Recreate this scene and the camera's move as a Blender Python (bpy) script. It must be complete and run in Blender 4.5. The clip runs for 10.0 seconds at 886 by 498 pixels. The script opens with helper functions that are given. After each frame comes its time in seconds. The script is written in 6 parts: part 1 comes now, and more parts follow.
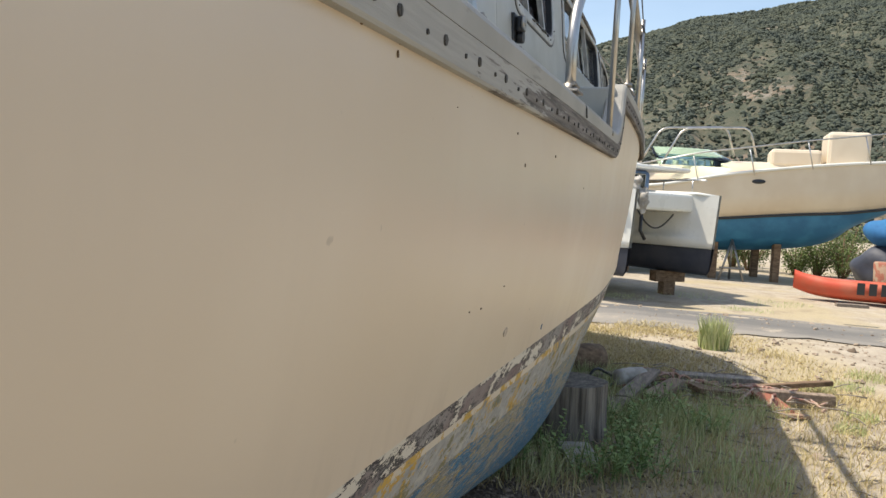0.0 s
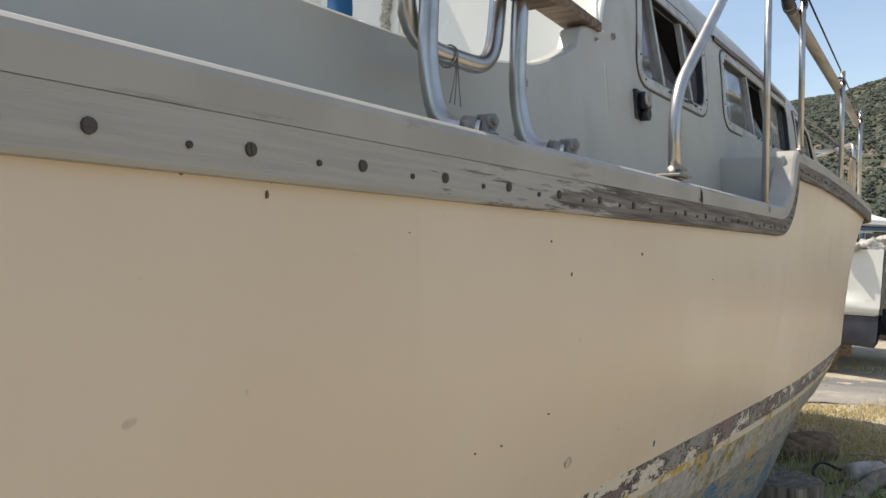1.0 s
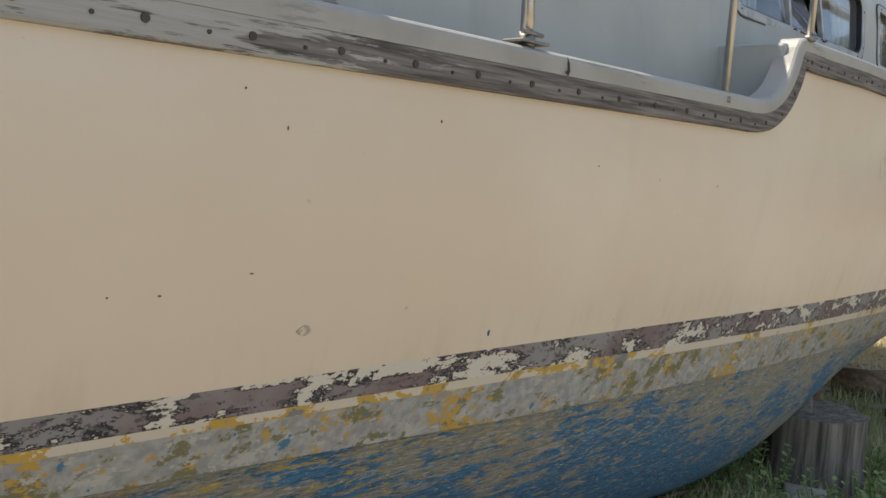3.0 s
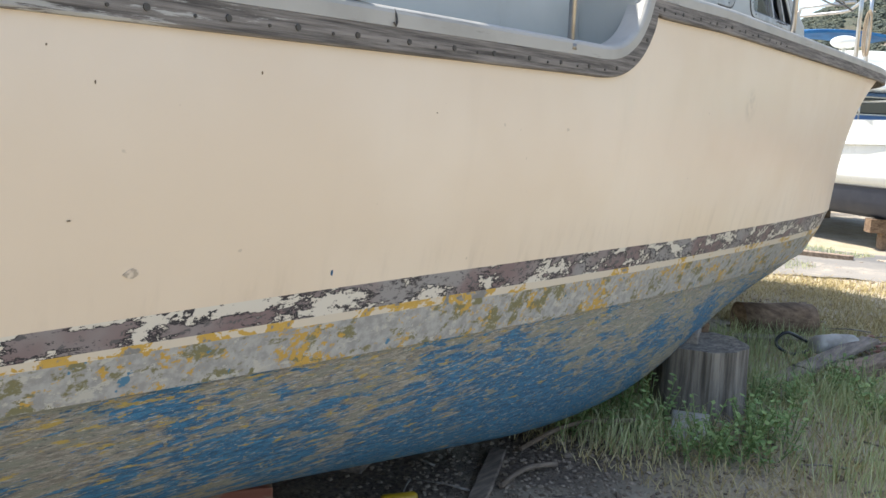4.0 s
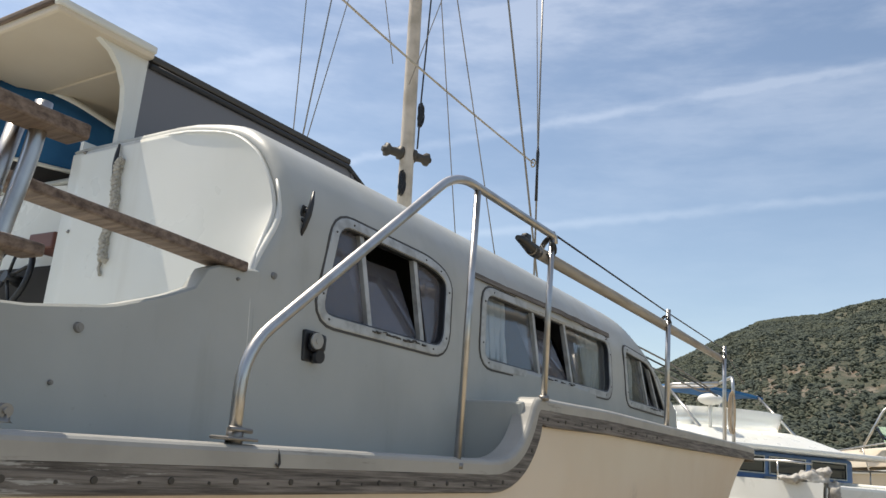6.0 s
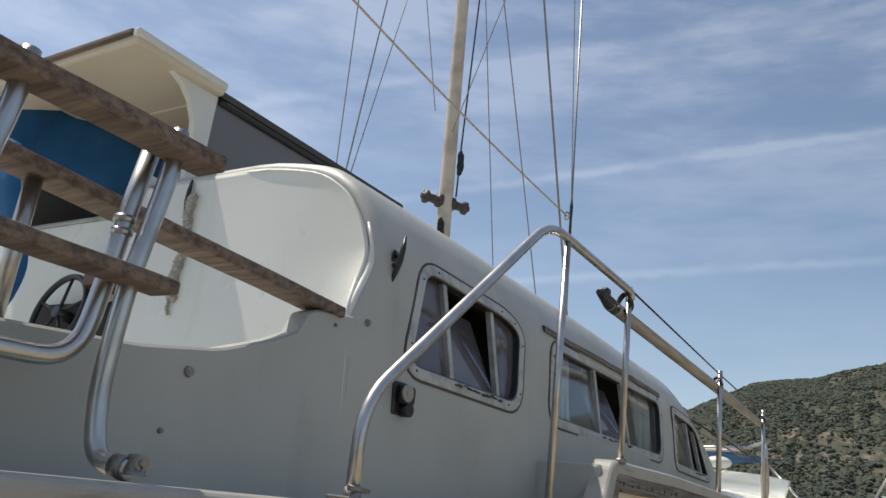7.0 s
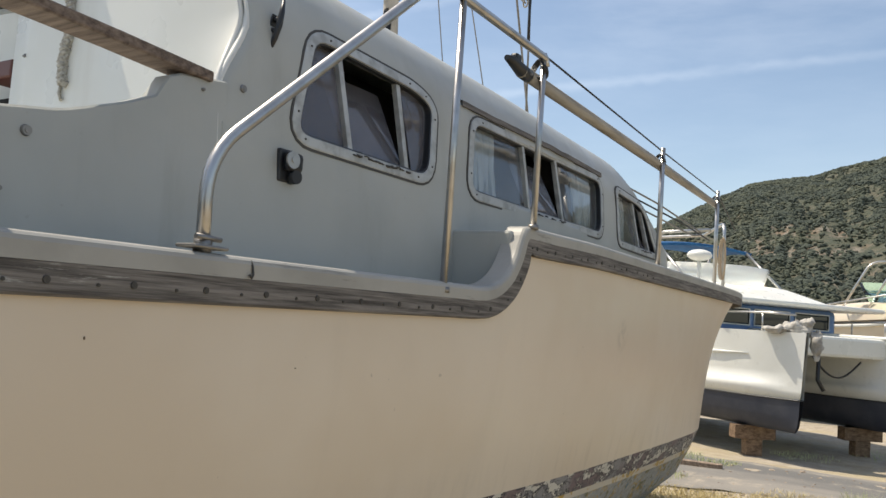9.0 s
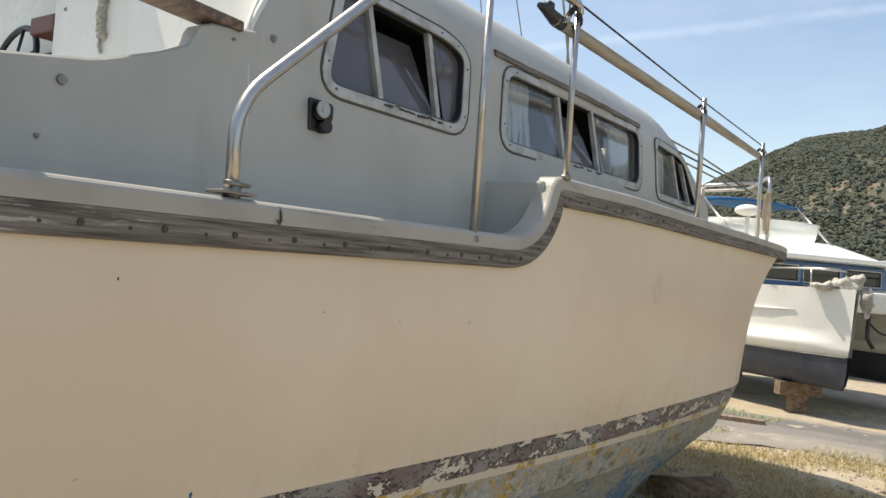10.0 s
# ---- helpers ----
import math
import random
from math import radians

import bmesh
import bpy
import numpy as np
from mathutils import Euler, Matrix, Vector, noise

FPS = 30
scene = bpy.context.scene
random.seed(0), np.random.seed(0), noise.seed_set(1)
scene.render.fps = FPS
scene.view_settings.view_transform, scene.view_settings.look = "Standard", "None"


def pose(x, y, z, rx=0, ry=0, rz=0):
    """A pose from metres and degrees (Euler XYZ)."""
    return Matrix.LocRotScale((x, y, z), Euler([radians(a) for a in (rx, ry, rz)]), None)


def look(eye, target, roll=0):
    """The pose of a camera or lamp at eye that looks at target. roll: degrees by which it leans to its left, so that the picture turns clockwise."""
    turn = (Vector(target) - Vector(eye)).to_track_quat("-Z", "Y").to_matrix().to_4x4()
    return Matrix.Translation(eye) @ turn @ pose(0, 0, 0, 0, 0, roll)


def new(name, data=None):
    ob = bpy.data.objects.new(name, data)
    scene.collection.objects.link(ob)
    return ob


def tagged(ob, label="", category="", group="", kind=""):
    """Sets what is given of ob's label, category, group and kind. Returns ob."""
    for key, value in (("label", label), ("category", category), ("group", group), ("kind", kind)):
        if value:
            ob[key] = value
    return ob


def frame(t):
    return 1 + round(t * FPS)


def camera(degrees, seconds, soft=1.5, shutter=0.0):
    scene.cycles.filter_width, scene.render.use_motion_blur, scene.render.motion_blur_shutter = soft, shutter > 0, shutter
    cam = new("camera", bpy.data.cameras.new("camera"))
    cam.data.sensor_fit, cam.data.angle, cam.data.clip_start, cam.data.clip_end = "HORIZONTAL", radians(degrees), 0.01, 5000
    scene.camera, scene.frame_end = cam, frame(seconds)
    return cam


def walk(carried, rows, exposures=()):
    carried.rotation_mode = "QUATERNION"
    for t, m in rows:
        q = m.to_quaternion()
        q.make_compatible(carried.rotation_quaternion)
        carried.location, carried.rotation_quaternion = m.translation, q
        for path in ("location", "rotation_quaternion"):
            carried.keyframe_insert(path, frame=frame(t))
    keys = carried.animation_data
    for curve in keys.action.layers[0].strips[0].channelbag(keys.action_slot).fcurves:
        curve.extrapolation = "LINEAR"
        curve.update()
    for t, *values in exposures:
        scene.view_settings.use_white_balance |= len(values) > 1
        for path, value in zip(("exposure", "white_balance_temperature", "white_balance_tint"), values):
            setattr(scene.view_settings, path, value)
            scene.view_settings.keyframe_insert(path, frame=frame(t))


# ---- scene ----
cam = camera(57.1, 10.0)
PATH = [
    (0, (0.116, -0.066, 1.527), (2.015, 0.55, 1.401), 3.4),
    (0.5, (0.265, -0.134, 1.634), (2.012, 0.839, 1.605), 2.7),
    (1, (0.404, -0.327, 1.627), (2.054, 0.803, 1.644), 1.3),
    (1.5, (0.588, -0.456, 1.605), (2.245, 0.66, 1.693), 1.6),
    (2, (0.77, -0.504, 1.601), (2.393, 0.66, 1.709), 2.3),
    (2.5, (0.819, -0.583, 1.599), (2.338, 0.719, 1.593), 3.3),
    (3, (0.947, -0.834, 1.561), (2.356, 0.571, 1.352), 4.0),
    (4.5, (1.034, -1.108, 1.555), (2.573, 0.134, 1.252), 2.1),
    (5, (1.045, -1.091, 1.696), (2.669, 0.075, 1.645), 2.5),
    (5.5, (1.046, -1.088, 1.779), (2.684, 0.033, 2.03), 3.0),
    (6, (1.041, -1.056, 1.83), (2.641, 0.04, 2.32), 4.9),
    (7.5, (0.938, -0.674, 1.824), (2.508, 0.404, 2.435), 7.2),
    (8, (1.045, -0.727, 1.748), (2.65, 0.377, 2.197), 5.8),
    (8.5, (1.15, -0.891, 1.726), (2.794, 0.21, 2.02), 4.6),
    (9, (1.188, -0.999, 1.719), (2.857, 0.09, 1.888), 4.1),
    (9.5, (1.201, -1.06, 1.716), (2.877, 0.028, 1.807), 4.2),
    (10, (1.195, -1.053, 1.7), (2.811, 0.124, 1.753), 4.4),
]
EXPOSURES = [(0.0, 0.80, 7100, 10), (0.5, 0.70, 7200, 10), (1.1, 0.70, 7200, 10), (2.5, 0.70, 7250, 10), (3.0, 0.85, 7150, 10), (4.3, 1.46, 6550, 10), (4.6, 1.42, 6550, 10), (5.0, 1.28, 6950, 10), (5.45, 0.76, 7150, 10), (6.2, 0.40, 7150, 10), (7.5, 0.08, 6950, 10), (8.2, 0.33, 7050, 10), (9.0, 0.52, 7250, 10), (10.0, 0.72, 7450, 10)]
walk(cam, [(t, look(eye, target, roll)) for t, eye, target, roll in PATH], EXPOSURES)

# ---- sky and sun ----
SUN_DIR = Vector((-0.11, 0.46, 0.86)).normalized()
world = bpy.data.worlds.new("sky")
scene.world = world
world.use_nodes = True
wn = world.node_tree
sky = wn.nodes.new("ShaderNodeTexSky")
sky.sky_type, sky.sun_disc = "NISHITA", False
sky.sun_elevation = math.asin(SUN_DIR.z)
sky.sun_rotation = math.atan2(SUN_DIR.x, SUN_DIR.y)
sky.air_density, sky.dust_density, sky.ozone_density = 1.0, 0.9, 1.0


def world_node(kind, **values):
    n = wn.nodes.new(kind)
    for key, v in values.items():
        if isinstance(v, bpy.types.NodeSocket):
            wn.links.new(v, n.inputs[int(key[1:])])
        else:
            n.inputs[int(key[1:])].default_value = v
    return n


def world_math(op, a, b=0.0):
    n = world_node("ShaderNodeMath", _0=a, _1=b)
    n.operation = op
    return n.outputs[0]


def world_range(v, lo, hi, a, b):
    n = world_node("ShaderNodeMapRange", _0=v, _1=lo, _2=hi, _3=a, _4=b)
    n.interpolation_type = "SMOOTHSTEP"
    return n.outputs[0]


# thin vapour trails and wisps of cirrus
ray = wn.nodes.new("ShaderNodeTexCoord").outputs["Generated"]
wisp = world_node("ShaderNodeTexNoise", _0=world_node("ShaderNodeMapping", _0=ray, _3=(3.0, 2.0, 9.0)).outputs[0])
wisp.inputs["Scale"].default_value, wisp.inputs["Detail"].default_value, wisp.inputs["Roughness"].default_value = 1.6, 6.0, 0.6
ragged = world_node("ShaderNodeTexNoise", _0=ray)
ragged.inputs["Scale"].default_value, ragged.inputs["Detail"].default_value = 45.0, 5.0
high_air = world_range(world_node("ShaderNodeSeparateXYZ", _0=ray).outputs[2], 0.22, 0.70, 0.25, 2.3)
cloud = world_math("MULTIPLY", world_range(wisp.outputs[0], 0.36, 0.72, 0.0, 0.85), high_air)
for normal, wide, dense in (((0.5499, 0.0532, -0.8335), 0.011, 0.5), ((0.442, -0.0137, -0.8969), 0.009, 0.65), ((0.312, -0.003, -0.950), 0.009, 0.45), ((0.53, 0.03, -0.848), 0.03, 0.3)):
    d = wn.nodes.new("ShaderNodeVectorMath")
    d.operation = "DOT_PRODUCT"
    wn.links.new(ray, d.inputs[0])
    d.inputs[1].default_value = normal
    off = world_math("ADD", d.outputs["Value"], world_math("MULTIPLY", world_math("SUBTRACT", ragged.outputs[0], 0.5), wide))
    line = world_range(world_math("ABSOLUTE", off), 0.0, wide, dense, 0.0)
    cloud = world_math("ADD", cloud, world_math("MULTIPLY", line, world_range(wisp.outputs[0], 0.30, 0.6, 0.35, 1.0)))
mixed = wn.nodes.new("ShaderNodeMix")
mixed.data_type, mixed.blend_type = "RGBA", "ADD"
wn.links.new(cloud, mixed.inputs[0])
wn.links.new(sky.outputs[0], mixed.inputs[6])
mixed.inputs[7].default_value = (1.15, 1.12, 1.05, 1)
wn.links.new(mixed.outputs[2], wn.nodes["Background"].inputs[0])
wn.nodes["Background"].inputs[1].default_value = 0.12
sun = new("sun", bpy.data.lights.new("sun", "SUN"))
sun.data.energy, sun.data.angle, sun.data.color = 3.6, radians(0.6), (1.0, 0.95, 0.87)
sun.matrix_world = look(SUN_DIR * 50, (0, 0, 0))


# ---- mesh helpers ----
def mesh_from(name, verts, faces, mat=None, smooth=False):
    me = bpy.data.meshes.new(name)
    me.from_pydata([tuple(v) for v in verts], [], faces)
    me.update()
    if mat:
        me.materials.append(mat)
    if smooth:
        me.polygons.foreach_set("use_smooth", [True] * len(me.polygons))
    return me


def part(name, bm, material, parent=None, label="", smooth=False):
    """Links a bmesh or a mesh as one object under a thing or a part."""
    if isinstance(bm, bmesh.types.BMesh):
        me = bpy.data.meshes.new(name)
        bmesh.ops.recalc_face_normals(bm, faces=bm.faces[:])
        bm.to_mesh(me)
        bm.free()
    else:
        me = bm
    if material and not me.materials:
        me.materials.append(material)
    if smooth:
        me.polygons.foreach_set("use_smooth", [True] * len(me.polygons))
    ob = new(name, me)
    if parent:
        ob.parent = parent
        ob.matrix_parent_inverse = Matrix.Translation(-parent.location)
    if label:
        ob["label"] = label
    return ob


def thing(name, at, label, category, group="", kind=""):
    ob = new(name)
    ob.location = at
    ob.empty_display_size = 0.1
    return tagged(ob, label, category, group, kind)


def box(bm, lo, hi, bevel=0.0, m=None):
    """A box between two corners, with bevelled edges, turned by m."""
    lo, hi = Vector(lo), Vector(hi)
    made = bmesh.ops.create_cube(bm, size=1.0)
    vs = made["verts"]
    for v in vs:
        v.co = Vector((lo[i] + (v.co[i] + 0.5) * (hi[i] - lo[i]) for i in range(3)))
    if bevel > 0:
        es = list({e for v in vs for e in v.link_edges})
        out = bmesh.ops.bevel(bm, geom=es, offset=bevel, segments=2, affect="EDGES", profile=0.5)
        vs = list({v for f in out["faces"] for v in f.verts} | {v for v in vs if v.is_valid})
    if m is not None:
        bmesh.ops.transform(bm, matrix=m, verts=[v for v in vs if v.is_valid])
    return bm


def frames_along(pts):
    pts = [Vector(p) for p in pts]
    n = len(pts)
    tan = [(pts[min(i + 1, n - 1)] - pts[max(i - 1, 0)]).normalized() for i in range(n)]
    up = Vector((0, 0, 1)) if abs(tan[0].z) < 0.9 else Vector((1, 0, 0))
    side = tan[0].cross(up).normalized()
    out = []
    for p, t in zip(pts, tan):
        side = (side - t * side.dot(t)).normalized()
        out.append((p, t, side, side.cross(t).normalized()))
    return out


def tube(bm, pts, r, sides=12, cap=True):
    """A tube along points; r is one radius or one for each point."""
    rs = r if isinstance(r, (list, tuple)) else [r] * len(pts)
    rings = []
    for (p, t, a, b), q in zip(frames_along(pts), rs):
        rings.append([bm.verts.new(p + (a * math.cos(k * math.tau / sides) + b * math.sin(k * math.tau / sides)) * q) for k in range(sides)])
    for u, v in zip(rings, rings[1:]):
        for k in range(sides):
            f = bm.faces.new((u[k], u[(k + 1) % sides], v[(k + 1) % sides], v[k]))
            f.smooth = True
    if cap:
        bm.faces.new(rings[0][::-1])
        bm.faces.new(rings[-1])
    return bm


def bent(pts, radius, steps=6):
    """A polyline with its corners rounded."""
    pts = [Vector(p) for p in pts]
    out = [pts[0]]
    for a, b, c in zip(pts, pts[1:], pts[2:]):
        d = min(radius, (a - b).length * 0.49, (c - b).length * 0.49)
        p, q = b + (a - b).normalized() * d, b + (c - b).normalized() * d
        for k in range(steps + 1):
            s = k / steps
            out.append(p * (1 - s) ** 2 + b * 2 * s * (1 - s) + q * s * s)
    out.append(pts[-1])
    return out


def spline(ctrl, t):
    """Catmull-Rom through rows of numbers, at t in rows."""
    n = len(ctrl)
    i = min(max(int(t), 0), n - 2)
    s = t - i
    p0, p1, p2, p3 = (np.array(ctrl[min(max(k, 0), n - 1)], float) for k in (i - 1, i, i + 1, i + 2))
    if i == 0:
        p0 = 2 * p1 - p2
    if i == n - 2:
        p3 = 2 * p2 - p1
    return 0.5 * (2 * p1 + (p2 - p0) * s + (2 * p0 - 5 * p1 + 4 * p2 - p3) * s * s + (3 * p1 - p0 - 3 * p2 + p3) * s ** 3)


def grid_mesh(name, rows, mat, smooth=True, closed=False):
    """A sheet through rows of points."""
    nv = len(rows[0])
    verts = [tuple(p) for r in rows for p in r]
    faces = []
    for i in range(len(rows) - 1):
        for j in range(nv - (0 if closed else 1)):
            k = (j + 1) % nv
            faces.append((i * nv + j, i * nv + k, (i + 1) * nv + k, (i + 1) * nv + j))
    return mesh_from(name, verts, faces, mat, smooth)


def smoothstep(a, b, x):
    s = min(max((x - a) / (b - a), 0.0), 1.0)
    return s * s * (3 - 2 * s)


# ---- materials ----
def material(name, color, rough=0.5, metal=0.0):
    m = bpy.data.materials.new(name)
    m.use_nodes = True
    b = m.node_tree.nodes["Principled BSDF"]
    b.inputs["Base Color"].default_value = (*color, 1)
    b.inputs["Roughness"].default_value = rough
    b.inputs["Metallic"].default_value = metal
    return m


class Graph:
    """Short hand for node trees."""

    def __init__(self, name, rough=0.5, metal=0.0):
        self.m = material(name, (0.5, 0.5, 0.5), rough, metal)
        self.t = self.m.node_tree
        self.b = self.t.nodes["Principled BSDF"]
        self.co = self.t.nodes.new("ShaderNodeTexCoord").outputs["Object"]

    def put(self, where, value):
        if isinstance(value, bpy.types.NodeSocket):
            self.t.links.new(value, where)
        else:
            where.default_value = value

    def scaled(self, v):
        n = self.t.nodes.new("ShaderNodeMapping")
        n.inputs["Scale"].default_value = v
        self.put(n.inputs["Vector"], self.co)
        return n.outputs[0]

    def noise(self, scale, detail=4.0, rough=0.55, co=None, distort=0.0):
        n = self.t.nodes.new("ShaderNodeTexNoise")
        n.inputs["Scale"].default_value, n.inputs["Detail"].default_value = scale, detail
        n.inputs["Roughness"].default_value, n.inputs["Distortion"].default_value = rough, distort
        self.put(n.inputs["Vector"], co or self.co)
        return n.outputs["Fac"]

    def voronoi(self, scale, co=None):
        n = self.t.nodes.new("ShaderNodeTexVoronoi")
        n.inputs["Scale"].default_value = scale
        self.put(n.inputs["Vector"], co or self.co)
        return n.outputs["Distance"], n.outputs["Color"]

    def ramp(self, fac, lo, hi, a=0.0, b=1.0):
        n = self.t.nodes.new("ShaderNodeMapRange")
        n.interpolation_type = "SMOOTHSTEP"
        self.put(n.inputs["Value"], fac)
        for k, v in zip(("From Min", "From Max", "To Min", "To Max"), (lo, hi, a, b)):
            n.inputs[k].default_value = v
        return n.outputs[0]

    def math(self, op, a, b=0.0):
        n = self.t.nodes.new("ShaderNodeMath")
        n.operation = op
        self.put(n.inputs[0], a)
        self.put(n.inputs[1], b)
        return n.outputs[0]

    def mix(self, fac, a, b):
        n = self.t.nodes.new("ShaderNodeMix")
        n.data_type = "RGBA"
        self.put(n.inputs[0], fac)
        for k, v in ((6, a), (7, b)):
            self.put(n.inputs[k], (*v, 1) if isinstance(v, tuple) else v)
        return n.outputs[2]

    def axis(self, k):
        n = self.t.nodes.new("ShaderNodeSeparateXYZ")
        self.put(n.inputs[0], self.co)
        return n.outputs[k]

    def random(self):
        return self.t.nodes.new("ShaderNodeObjectInfo").outputs["Random"]

    def island(self):
        return self.t.nodes.new("ShaderNodeNewGeometry").outputs["Random Per Island"]

    def done(self, color, rough=None, bump=None, strength=0.3, distance=0.01):
        self.put(self.b.inputs["Base Color"], color if not isinstance(color, tuple) else (*color, 1))
        if rough is not None:
            self.put(self.b.inputs["Roughness"], rough)
        if bump is not None:
            n = self.t.nodes.new("ShaderNodeBump")
            n.inputs["Strength"].default_value, n.inputs["Distance"].default_value = strength, distance
            self.put(n.inputs["Height"], bump)
            self.put(self.b.inputs["Normal"], n.outputs[0])
        return self.m

YC = 2.4
# gelcoat of the topsides: cream, chalky, with faint streaks and scuffs
g = Graph("cream_gelcoat", 0.38)
blot = g.ramp(g.noise(1.3, 3), 0.35, 0.7)
streak = g.ramp(g.noise(1.0, 5, 0.6, g.scaled((9, 9, 0.7))), 0.52, 0.8)
low = g.ramp(g.axis(2), 1.30, 1.14)
drip = g.math("MULTIPLY", g.ramp(g.noise(1.0, 6, 0.65, g.scaled((14, 14, 1.2))), 0.48, 0.72), low)
spots = g.ramp(g.noise(26, 2), 0.74, 0.79)
col = g.mix(blot, (0.69, 0.575, 0.44), (0.735, 0.63, 0.50))
col = g.mix(g.math("MULTIPLY", streak, 0.10), col, (0.5, 0.42, 0.33))
col = g.mix(g.math("MULTIPLY", drip, 0.16), col, (0.30, 0.24, 0.18))
col = g.mix(g.math("MULTIPLY", spots, 0.35), col, (0.25, 0.20, 0.15))
where = g.t.nodes.new("ShaderNodeVectorMath")
where.operation = "DISTANCE"
g.put(where.inputs[0], g.co)
where.inputs[1].default_value = (4.93, 0.375, 1.695)
smudge = g.math("MULTIPLY", g.ramp(where.outputs["Value"], 0.10, 0.02), g.ramp(g.noise(14, 4), 0.42, 0.62))
col = g.mix(g.math("MULTIPLY", smudge, 0.35), col, (0.30, 0.25, 0.20))
CREAM = g.done(col, g.ramp(g.noise(4, 3), 0.3, 0.7, 0.30, 0.36), g.noise(1.2, 1), 0.02, 0.01)

# grey painted superstructure
g = Graph("grey_paint", 0.45)
blot = g.ramp(g.noise(2.0, 4), 0.3, 0.75)
grime = g.ramp(g.noise(1.0, 6, 0.65, g.scaled((8, 8, 1.0))), 0.52, 0.8)
speck = g.ramp(g.noise(60, 2), 0.70, 0.78)
col = g.mix(blot, (0.445, 0.452, 0.42), (0.375, 0.385, 0.36))
col = g.mix(g.math("MULTIPLY", grime, 0.28), col, (0.26, 0.25, 0.215))
col = g.mix(g.math("MULTIPLY", speck, 0.3), col, (0.30, 0.28, 0.25))
GREY = g.done(col, g.ramp(g.noise(7, 3), 0.3, 0.7, 0.32, 0.5), g.noise(40, 3), 0.04, 0.004)

# white gelcoat of the bulkhead and other boats
g = Graph("white_gelcoat", 0.35)
blot = g.ramp(g.noise(1.6, 4), 0.35, 0.75)
grime = g.ramp(g.noise(1.0, 5, 0.6, g.scaled((6, 6, 0.8))), 0.55, 0.85)
col = g.mix(blot, (0.70, 0.70, 0.655), (0.64, 0.64, 0.59))
col = g.mix(g.math("MULTIPLY", grime, 0.3), col, (0.45, 0.40, 0.32))
WHITE = g.done(col, g.ramp(g.noise(5, 3), 0.3, 0.7, 0.25, 0.42))

# bare grey teak of the rubbing strake
g = Graph("grey_teak", 0.75)
grain = g.noise(1.0, 8, 0.7, g.scaled((3, 40, 90)))
fore = g.ramp(g.axis(0), 0.7, 2.7, -0.12, 0.30)
bare = g.ramp(g.math("ADD", g.noise(1.0, 7, 0.72, g.scaled((4.5, 6, 55))), fore), 0.53, 0.60)
paint = g.mix(g.ramp(grain, 0.3, 0.7), (0.33, 0.325, 0.30), (0.41, 0.405, 0.375))
wood = g.mix(g.ramp(grain, 0.3, 0.72), (0.035, 0.030, 0.026), (0.26, 0.235, 0.21))
col = g.mix(bare, paint, wood)
STRAKE = g.done(col, 0.7, grain, 0.35, 0.003)

g = Graph("gunwale_paint", 0.5)
blot = g.ramp(g.noise(5.0, 5), 0.35, 0.7)
scuff = g.ramp(g.noise(1.0, 5, 0.65, g.scaled((4, 12, 30))), 0.60, 0.68)
col = g.mix(blot, (0.385, 0.378, 0.35), (0.32, 0.315, 0.29))
CAP = g.done(g.mix(g.math("MULTIPLY", scuff, 0.5), col, (0.17, 0.165, 0.15)), 0.5, g.noise(50, 3), 0.06, 0.003)

# boot stripe: dark plum paint flaked off over white primer
g = Graph("boot_stripe_paint", 0.6)
fl = g.noise(1.0, 9, 0.70, g.scaled((7, 7, 19)), 0.3)
fine = g.noise(1.0, 7, 0.75, g.scaled((40, 40, 60)), 0.3)
edge = g.math("ADD", fl, g.math("MULTIPLY", g.math("SUBTRACT", fine, 0.5), 0.22))
col = g.mix(g.ramp(g.noise(2.5, 4), 0.42, 0.6), (0.20, 0.145, 0.145), (0.27, 0.26, 0.255))
col = g.mix(g.ramp(g.noise(1.0, 7, 0.75, g.scaled((30, 30, 50))), 0.55, 0.57), col, (0.10, 0.095, 0.10))
col = g.mix(g.ramp(edge, 0.485, 0.495), col, (0.024, 0.022, 0.028))
col = g.mix(g.ramp(g.math("ADD", fl, g.math("MULTIPLY", g.math("SUBTRACT", fine, 0.5), 0.42)), 0.54, 0.548), col, (0.64, 0.60, 0.52))
BOOT = g.done(col, 0.65, fl, 0.4, 0.004)

# band above the chine: grey antifouling with yellow and white worn through
g = Graph("worn_band_paint", 0.75)
z = g.axis(2)
n1 = g.math("ADD", g.math("MULTIPLY", g.noise(1.0, 8, 0.72, g.scaled((5, 5, 9)), 0.6), 0.55), g.math("MULTIPLY", g.noise(1.0, 7, 0.75, g.scaled((34, 34, 48))), 0.45))
n2 = g.noise(1.0, 7, 0.7, g.scaled((22, 22, 34)), 0.3)
n3 = g.noise(38, 4, 0.6)
col = g.mix(g.ramp(n3, 0.35, 0.65), (0.29, 0.29, 0.28), (0.40, 0.40, 0.385))
col = g.mix(g.ramp(g.noise(1.0, 7, 0.7, g.scaled((11, 11, 16))), 0.53, 0.58), col, (0.185, 0.175, 0.09))
col = g.mix(g.ramp(n1, 0.535, 0.55), col, (0.50, 0.315, 0.065))
col = g.mix(g.ramp(n2, 0.575, 0.59), col, (0.46, 0.45, 0.40))
col = g.mix(g.ramp(g.noise(1.0, 5, 0.6, g.scaled((16, 16, 18))), 0.66, 0.68), col, (0.07, 0.19, 0.30))
BAND = g.done(col, 0.75, g.math("ADD", n1, g.math("MULTIPLY", n3, 0.5)), 0.5, 0.005)

